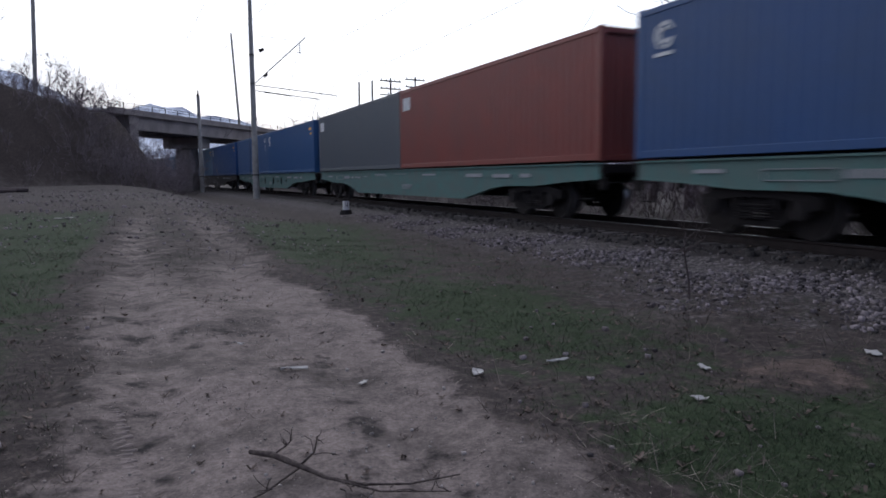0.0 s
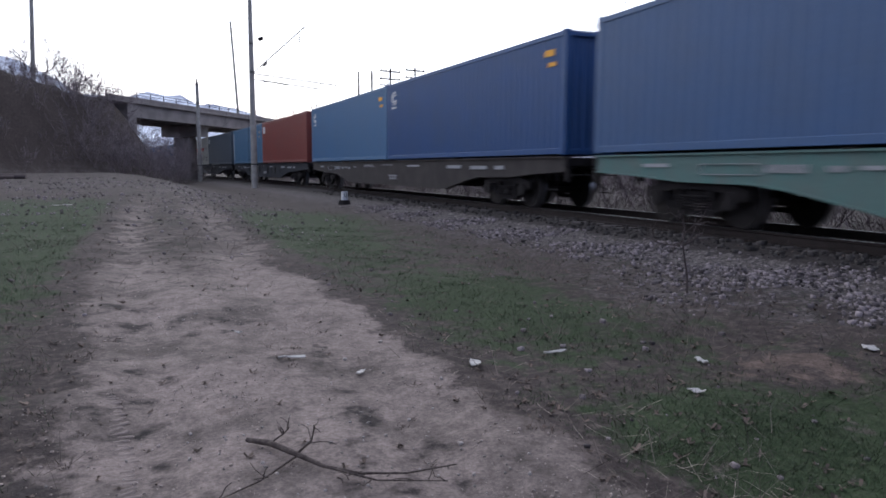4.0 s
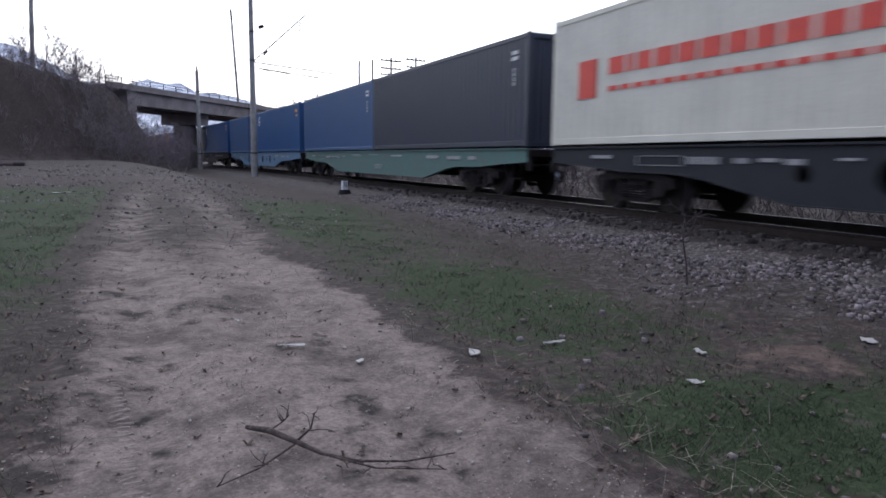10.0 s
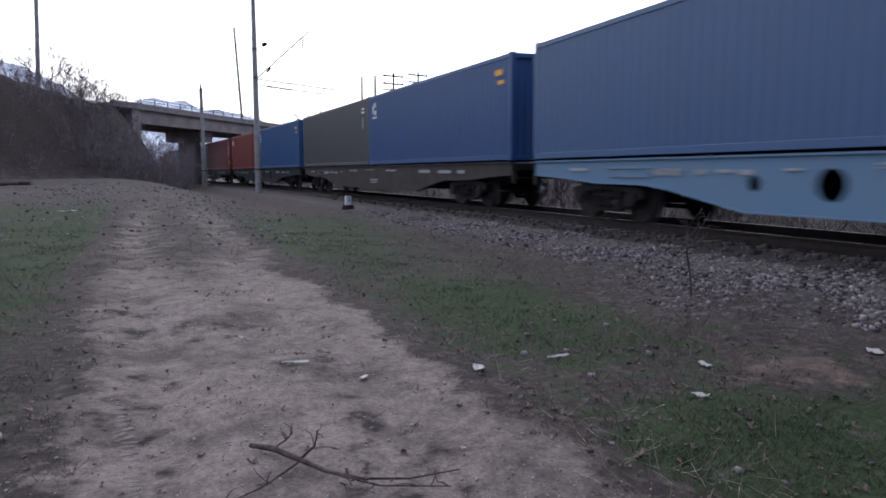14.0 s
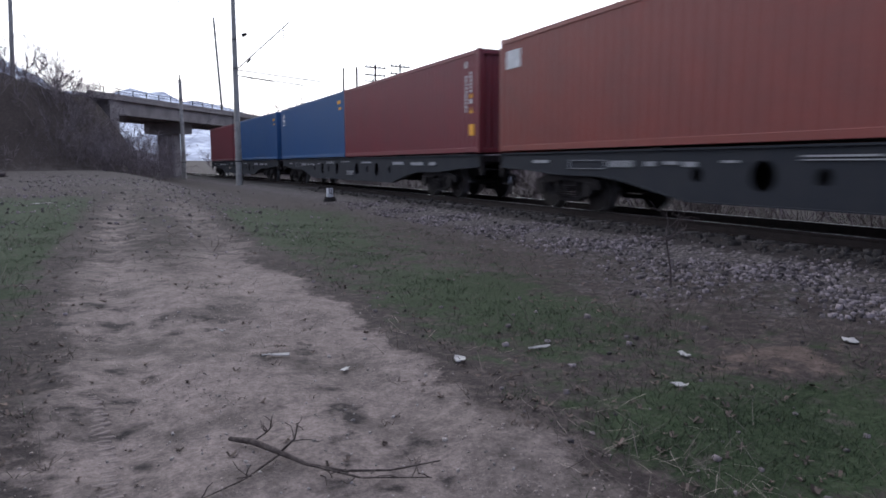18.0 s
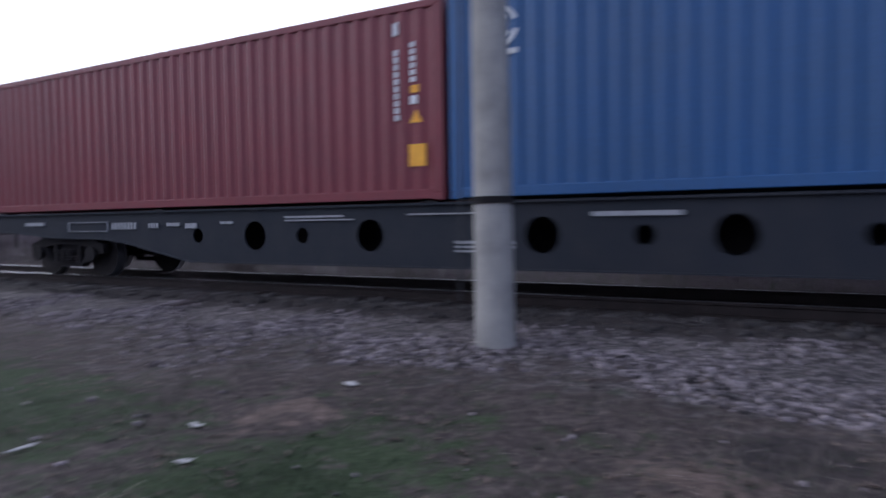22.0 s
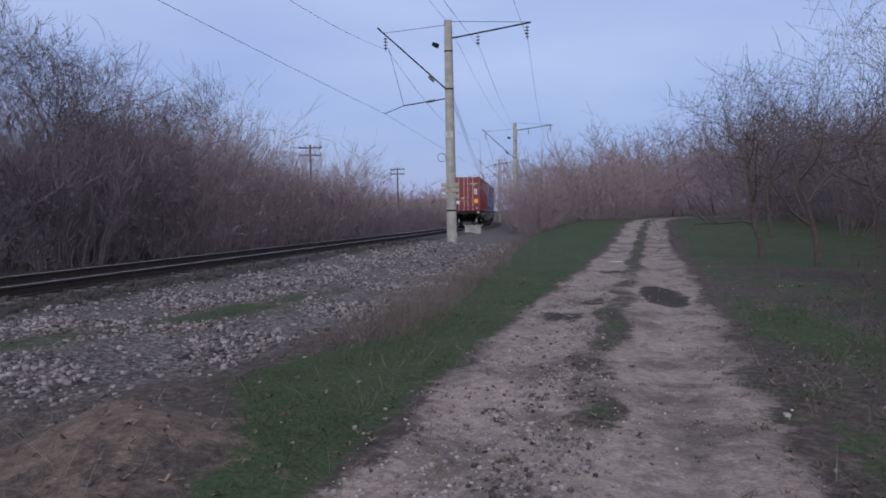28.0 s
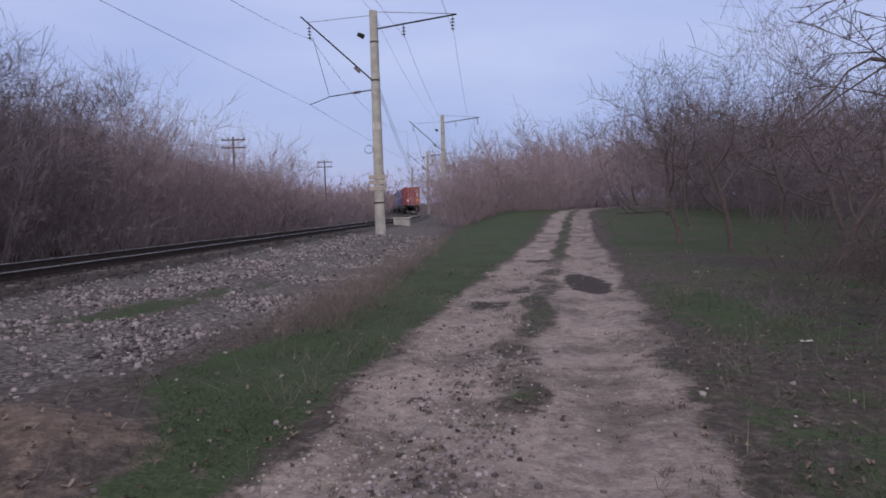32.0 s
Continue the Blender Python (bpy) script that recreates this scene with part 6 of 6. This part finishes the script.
def stones(name, label, seed, n, reach, weight, size, material):
    rows = sow(seed, n, reach, weight)
    rng = np.random.RandomState(seed + 1)
    z = lie(rows[:, 0], rows[:, 1])
    r = np.hypot(rows[:, 0], rows[:, 1])
    s = size * np.clip(rng.lognormal(0, 0.42, len(rows)), 0.4, 2.1) * (1 + 0.02 * r)
    pl = [(q[0], q[1], zz + 0.06 * k, q[2], k, q[4] * 13.99) for q, zz, k in zip(rows, z, s)]
    V, F = strewn(ROCKS, pl)
    tagged(new(name, mesh_np(name, V, F, material)), label, "stones", kind="stuff")


stones("ballast_stones", "angular grey crushed stone beside the track", 41, 25000, 34, lambda x, y: (zones(x, y)[2] > 0.4) * zones(x, y)[2] * (np.abs(np.interp(-y, TRACK_S, TRACK_X) - x) > 2.2) * (0.06 + 0.94 * smooth(0.35, 0.7, patchy(x, y, 1.1))) * (y < 24), 0.027, M_STONE)
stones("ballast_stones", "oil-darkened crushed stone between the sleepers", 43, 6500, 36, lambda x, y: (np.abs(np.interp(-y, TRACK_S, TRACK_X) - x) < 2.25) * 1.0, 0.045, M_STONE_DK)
stones("pebbles", "pale pebbles pressed into the earth road", 45, 4000, 20, lambda x, y: zones(x, y)[0] * (0.25 + 0.75 * smooth(-0.5, 0.2, x - road_centre(y))) * np.where(y < 0, 1.0, 0.2) * (0.15 + 0.85 * smooth(0.35, 0.75, patchy(x, y, 1.1))), 0.011, M_PALE)
stones("road_gravel", "grey and pale gravel worn out of the earth road", 51, 1500, 14, lambda x, y: (y < -2) * np.exp(-((x - road_centre(y) - 0.42) / 0.45) ** 2) * smooth(-11, -5, y) * (0.2 + 0.8 * smooth(0.4, 0.7, patchy(x, y, 1.4))), 0.019, M_STONE)
stones("rubble", "grey rubble spread on the flat below the bank", 53, 2600, 40, lambda x, y: (y > 11) * smooth(11, 22, y) * smooth(5.0, 2.0, x) * smooth(-18, -10, x) * (0.2 + 0.8 * smooth(0.35, 0.65, patchy(x, y, 0.7))), 0.03, M_STONE)
stones("earth_clods", "small crumbled clods of dry earth on the trodden path", 49, 5000, 10, lambda x, y: zones(x, y)[0] * (y > 0) * (np.hypot((x - 0.62) / 0.5, (y - 4.1) / 1.3) > 1) * (0.2 + 0.8 * smooth(0.4, 0.7, patchy(x, y, 1.6))), 0.0075, M_CLOD)
stones("scattered_stones", "stray pale stones in the grass", 47, 1500, 22, lambda x, y: np.clip(1 - zones(x, y)[0] - zones(x, y)[2], 0, 1), 0.022, M_STONE)


# ---- small things ----
def tyre_track():
    """Low cross ridges left by a tyre in the soft earth."""
    rng = np.random.RandomState(61)
    V, F = [], []
    for k in range(30):
        y = 3.45 + 0.055 * k + rng.normal(0, 0.008)
        x = TREAD_X0 + (TREAD_X1 - TREAD_X0) * (k / 29) + rng.normal(0, 0.012)
        w, dp, h = rng.uniform(0.035, 0.075), rng.uniform(0.012, 0.022), rng.uniform(0.001, 0.006)
        z = float(lie(x, y))
        sk = rng.normal(0.008, 0.012)
        b = len(V)
        V += [(x - w, y - dp - sk, z - 0.01), (x + w, y - dp + sk, z - 0.01), (x + w, y + dp + sk, z - 0.01), (x - w, y + dp - sk, z - 0.01),
              (x - w * 0.8, y - dp * 0.3 - sk, z + h), (x + w * 0.8, y - dp * 0.3 + sk, z + h), (x + w * 0.8, y + dp * 0.3 + sk, z + h), (x - w * 0.8, y + dp * 0.3 - sk, z + h)]
        F += [(b, b + 1, b + 5, b + 4), (b + 1, b + 2, b + 6, b + 5), (b + 2, b + 3, b + 7, b + 6), (b + 3, b, b + 4, b + 7), (b + 4, b + 5, b + 6, b + 7), (b + 3, b + 2, b + 1, b)]
    tagged(new("tyre_track", mesh_np("tyre_track", V, F, M_TREAD)), "ridged tyre tread print in the trodden earth", "tyre track", kind="stuff")


M_TREAD = mat("pressed_damp_earth", (0.25, 0.205, 0.185), (0.16, 0.132, 0.12), 0.95, scale=12, fine=60, bump=0.5)
TREAD_X0, TREAD_X1 = -0.55, -0.73
tyre_track()


def flat_scrap(x, y, w, d, turn, label, name="litter", material=None, curl=0.02):
    bm = bmesh.new()
    rng = random.Random(int(x * 1000 + y * 77))
    n = 5
    grid = [[bm.verts.new(((i / (n - 1) - 0.5) * w, (j / 2 - 0.5) * d * (1 - 0.5 * abs(i / (n - 1) - 0.5)), 0.012 + curl * rng.random())) for j in range(3)] for i in range(n)]
    for i in range(n - 1):
        for j in range(2):
            bm.faces.new((grid[i][j], grid[i + 1][j], grid[i + 1][j + 1], grid[i][j + 1]))
    ext = bmesh.ops.extrude_face_region(bm, geom=list(bm.faces))
    bmesh.ops.translate(bm, vec=(0, 0, 0.006), verts=[e for e in ext["geom"] if isinstance(e, bmesh.types.BMVert)])
    bmesh.ops.recalc_face_normals(bm, faces=bm.faces)
    ob = part(name, bm, material or M_LITTER, None, m=pose(x, y, float(lie(x, y)), 0, 0, turn))
    tagged(ob, label, "litter", "litter on the ground")


def scatter_litter():
    for x, y, w, d, a, lab in ((0.47, 5.35, 0.2, 0.04, -10, "crumpled white paper strip on bare earth"), (0.9, 5.0, 0.08, 0.05, 40, "small white paper scrap on bare earth"),
                               (1.72, 4.8, 0.12, 0.09, 70, "crumpled white plastic scrap beside grass"), (2.5, 4.95, 0.2, 0.03, 0, "pale flat plastic strip in grass"),
                               (2.8, 3.7, 0.11, 0.07, 120, "torn white plastic scrap in dry grass"), (4.8, 3.95, 0.14, 0.1, 60, "white crumpled plastic cup in dry grass"),
                               (-2.7, 21.0, 0.5, 0.2, 20, "white plastic bag scrap in the grass"), (5.2, -1.4, 0.2, 0.1, 30, "flattened pale green plastic bottle on stones"),
                               (3.4, 4.3, 0.12, 0.06, 80, "pale bark chip in dry grass"), (-2.6, -7.6, 0.12, 0.05, 10, "small white plastic scrap in grass"), (-0.9, -20.5, 0.35, 0.12, 20, "pale paper scrap on the earth road"),
                               (0.2, 6.4, 0.06, 0.04, 0, "tiny white paper scrap on bare earth")):
        flat_scrap(x, y, w, d, a, lab, material=M_GREENISH if "green" in lab else None)


M_GREENISH = mat("pale_green_plastic", (0.3, 0.5, 0.45), (0.25, 0.4, 0.36), 0.4)
scatter_litter()


def fallen_branch():
    rng = np.random.RandomState(9)
    root = new("fallen_branch")
    tagged(root, "dead grey forked branch lying on the bare earth", "branch")
    root.matrix_basis = pose(-0.02, 3.95, float(lie(-0.02, 3.95)))
    main = np.array([(0, 0, 0.03), (0.1, -0.14, 0.05), (0.2, -0.33, 0.05), (0.3, -0.5, 0.04)])
    V, F = tubes([(main, [0.012, 0.017, 0.014, 0.009])], 8)
    o = new("stem", mesh_np("stem", V, F, M_DARKBARK))
    o.parent = root
    for pts, r in (([(0.3, -0.5, 0.04), (0.45, -0.62, 0.03), (0.65, -0.7, 0.03), (0.9, -0.72, 0.04)], 0.014), ([(0.3, -0.5, 0.04), (0.5, -0.72, 0.03), (0.8, -0.85, 0.03)], 0.011),
                   ([(0.2, -0.33, 0.05), (0.27, -0.36, 0.12), (0.29, -0.36, 0.2)], 0.012), ([(0.1, -0.14, 0.05), (0.17, -0.16, 0.1), (0.19, -0.2, 0.14)], 0.009), ([(0.2, -0.33, 0.04), (0.0, -0.5, 0.02), (-0.2, -0.62, 0.02)], 0.01)):
        lines = [(np.array(pts), np.linspace(r, r * 0.4, len(pts)) * 0.6)]
        for _ in range(5):
            p = np.array(pts[rng.randint(1, len(pts))]) - rng.rand() * 0.5 * (np.array(pts[-1]) - np.array(pts[-2]))
            lines.append(wander(rng, p, (rng.normal(0, 0.6), rng.normal(0, 0.6), 0.45), rng.uniform(0.05, 0.14), 0.0035, 0.0015, 3, 0.3))
        V, F = tubes(lines, 6)
        o = new("twig", mesh_np("twig", V, F, M_DARKBARK))
        o.parent = root


fallen_branch()


def sapling():
    rng = np.random.RandomState(15)
    root = new("sapling")
    tagged(root, "thin leafless thorny sapling growing in stony grass", "sapling")
    root.matrix_basis = pose(*on_ground(5.2, 6.45))
    lines = []
    pts = np.array([(0, 0, -0.05), (-0.02, 0, 0.22), (-0.06, 0.02, 0.45), (-0.1, 0.0, 0.6)])
    V, F = tubes([(pts, [0.014, 0.012, 0.01, 0.008])], 6)
    o = new("stem", mesh_np("stem", V, F, M_BARK))
    o.parent = root
    for d, ln in (((-0.9, 0.3, 0.3), 0.42), ((0.5, -0.3, 0.7), 0.36), ((0.3, 0.3, 1.0), 0.32), ((0.95, -0.2, 0.1), 0.32), ((-0.7, -0.2, 0.12), 0.3)):
        lines = []
        grow(rng, lines, (-0.1, 0, 0.52 + rng.rand() * 0.07), np.array(d) / np.linalg.norm(d), ln, 0.009, 2, 0.7, 0.02, 0.5, (3, 4), 0.0035)
        V, F = tubes([(a, b) for a, b, l in lines], 4)
        o = new("twigwork", mesh_np("twigwork", V, F, M_BARK))
        o.parent = root
        o["kind"] = "stuff"


sapling()


def marker_post():
    x, y, z = on_ground(6.1, 25.6)
    root = new("picket_post")
    root.matrix_basis = pose(x, y, z, 0, 0, 12) @ Matrix.Scale(0.8, 4)
    tagged(root, "small white trackside post numbered 4 on a dark base", "marker post")
    part("base", cyl((0, 0, -0.05), (0, 0, 0.2), 0.34, 0.24, seg=14), M_STEEL_DK, root, "dark worn base")
    part("post", box(-0.13, 0.13, -0.1, 0.1, 0.18, 0.62, 0.02), M_WHITE, root)
    bm = box(0.03, 0.055, -0.106, -0.09, 0.28, 0.56)
    box(-0.07, 0.08, -0.106, -0.09, 0.37, 0.395, bm=bm)
    box(-0.07, -0.045, -0.106, -0.09, 0.385, 0.54, bm=bm)
    part("figure_four", bm, M_STEEL_DK, root, "black painted 4")
    part("cap", box(-0.14, 0.14, -0.11, 0.11, 0.62, 0.66, 0.01), M_STEEL_DK, root)


marker_post()


def stub_post():
    x, y, z = on_ground(6.6, -2.35)
    root = new("stub_post")
    root.matrix_basis = pose(x, y, z)
    tagged(root, "short round whitewashed concrete stub post in gravel", "post")
    bm = cyl((0, 0, -0.2), (0, 0, 0.25), 0.2, 0.19, seg=20)
    cyl((0, 0, 0.25), (0, 0, 0.3), 0.19, 0.13, seg=20, bm=bm)
    part("body", bm, M_CONCRETE, root)


stub_post()


def cable_box():
    x, y, z = on_ground(6.75, -47.0)
    root = new("cable_box")
    root.matrix_basis = pose(x, y, z)
    tagged(root, "low grey concrete cable box beside the track", "cable box")
    part("body", box(-0.55, 0.55, -0.35, 0.35, -0.1, 0.42, 0.03), M_CONCRETE, root)
    part("lid", box(-0.6, 0.6, -0.4, 0.4, 0.424, 0.5, 0.02), M_CONCRETE, root)


cable_box()


def log_heap():
    """Cut trunks dumped at the foot of the bank."""
    for i, (x, y, a, ln, r) in enumerate(((-7.6, 38.5, 20, 1.6, 0.14), (-7.1, 38.0, 50, 1.3, 0.11), (-6.7, 38.6, -10, 1.1, 0.12))):
        x, y, z = on_ground(x, y)
        ob = part("log", cyl((-ln / 2, 0, r * 0.8), (ln / 2, 0, r * 0.8), r, r * 0.85, seg=10), M_BARK, None, m=pose(x, y, z, 0, 0, a))
        tagged(ob, "dark cut log dumped at the foot of the bank", "log", "dumped logs")


log_heap()


# ---- what moves ----
def motions():
    times = [i * 0.5 for i in range(65)]
    for thing, k, off in ROLLING:
        up = 1.247 + LIFT if off else 0.0
        rows = [(t, track_pose(train_s(t) + k * PITCH) @ pose(off, 0, up)) for t in times]
        walk(thing, rows)
    # wheelsets roll; alike ones share the keys of the first
    keyed = {}
    for thing, k, off in ROLLING:
        if off:
            continue
        for b in thing.children:
            if not b.name.startswith("bogie"):
                continue
            for w in b.children:
                if not w.name.startswith("wheelset"):
                    continue
                x = round(w.matrix_basis.translation.x, 3)
                if x not in keyed:
                    rows = [(i / 30, pose(x, 0, 0.478, 0, math.degrees((train_s(i / 30) - train_s(0)) / 0.478) % 360, 0)) for i in range(961)]
                    walk(w, rows)
                    keyed[x] = w
                else:
                    w.rotation_mode = "QUATERNION"
                    w.animation_data_create()
                    w.animation_data.action = keyed[x].animation_data.action
                    w.animation_data.action_slot = keyed[x].animation_data.action_slot


motions()
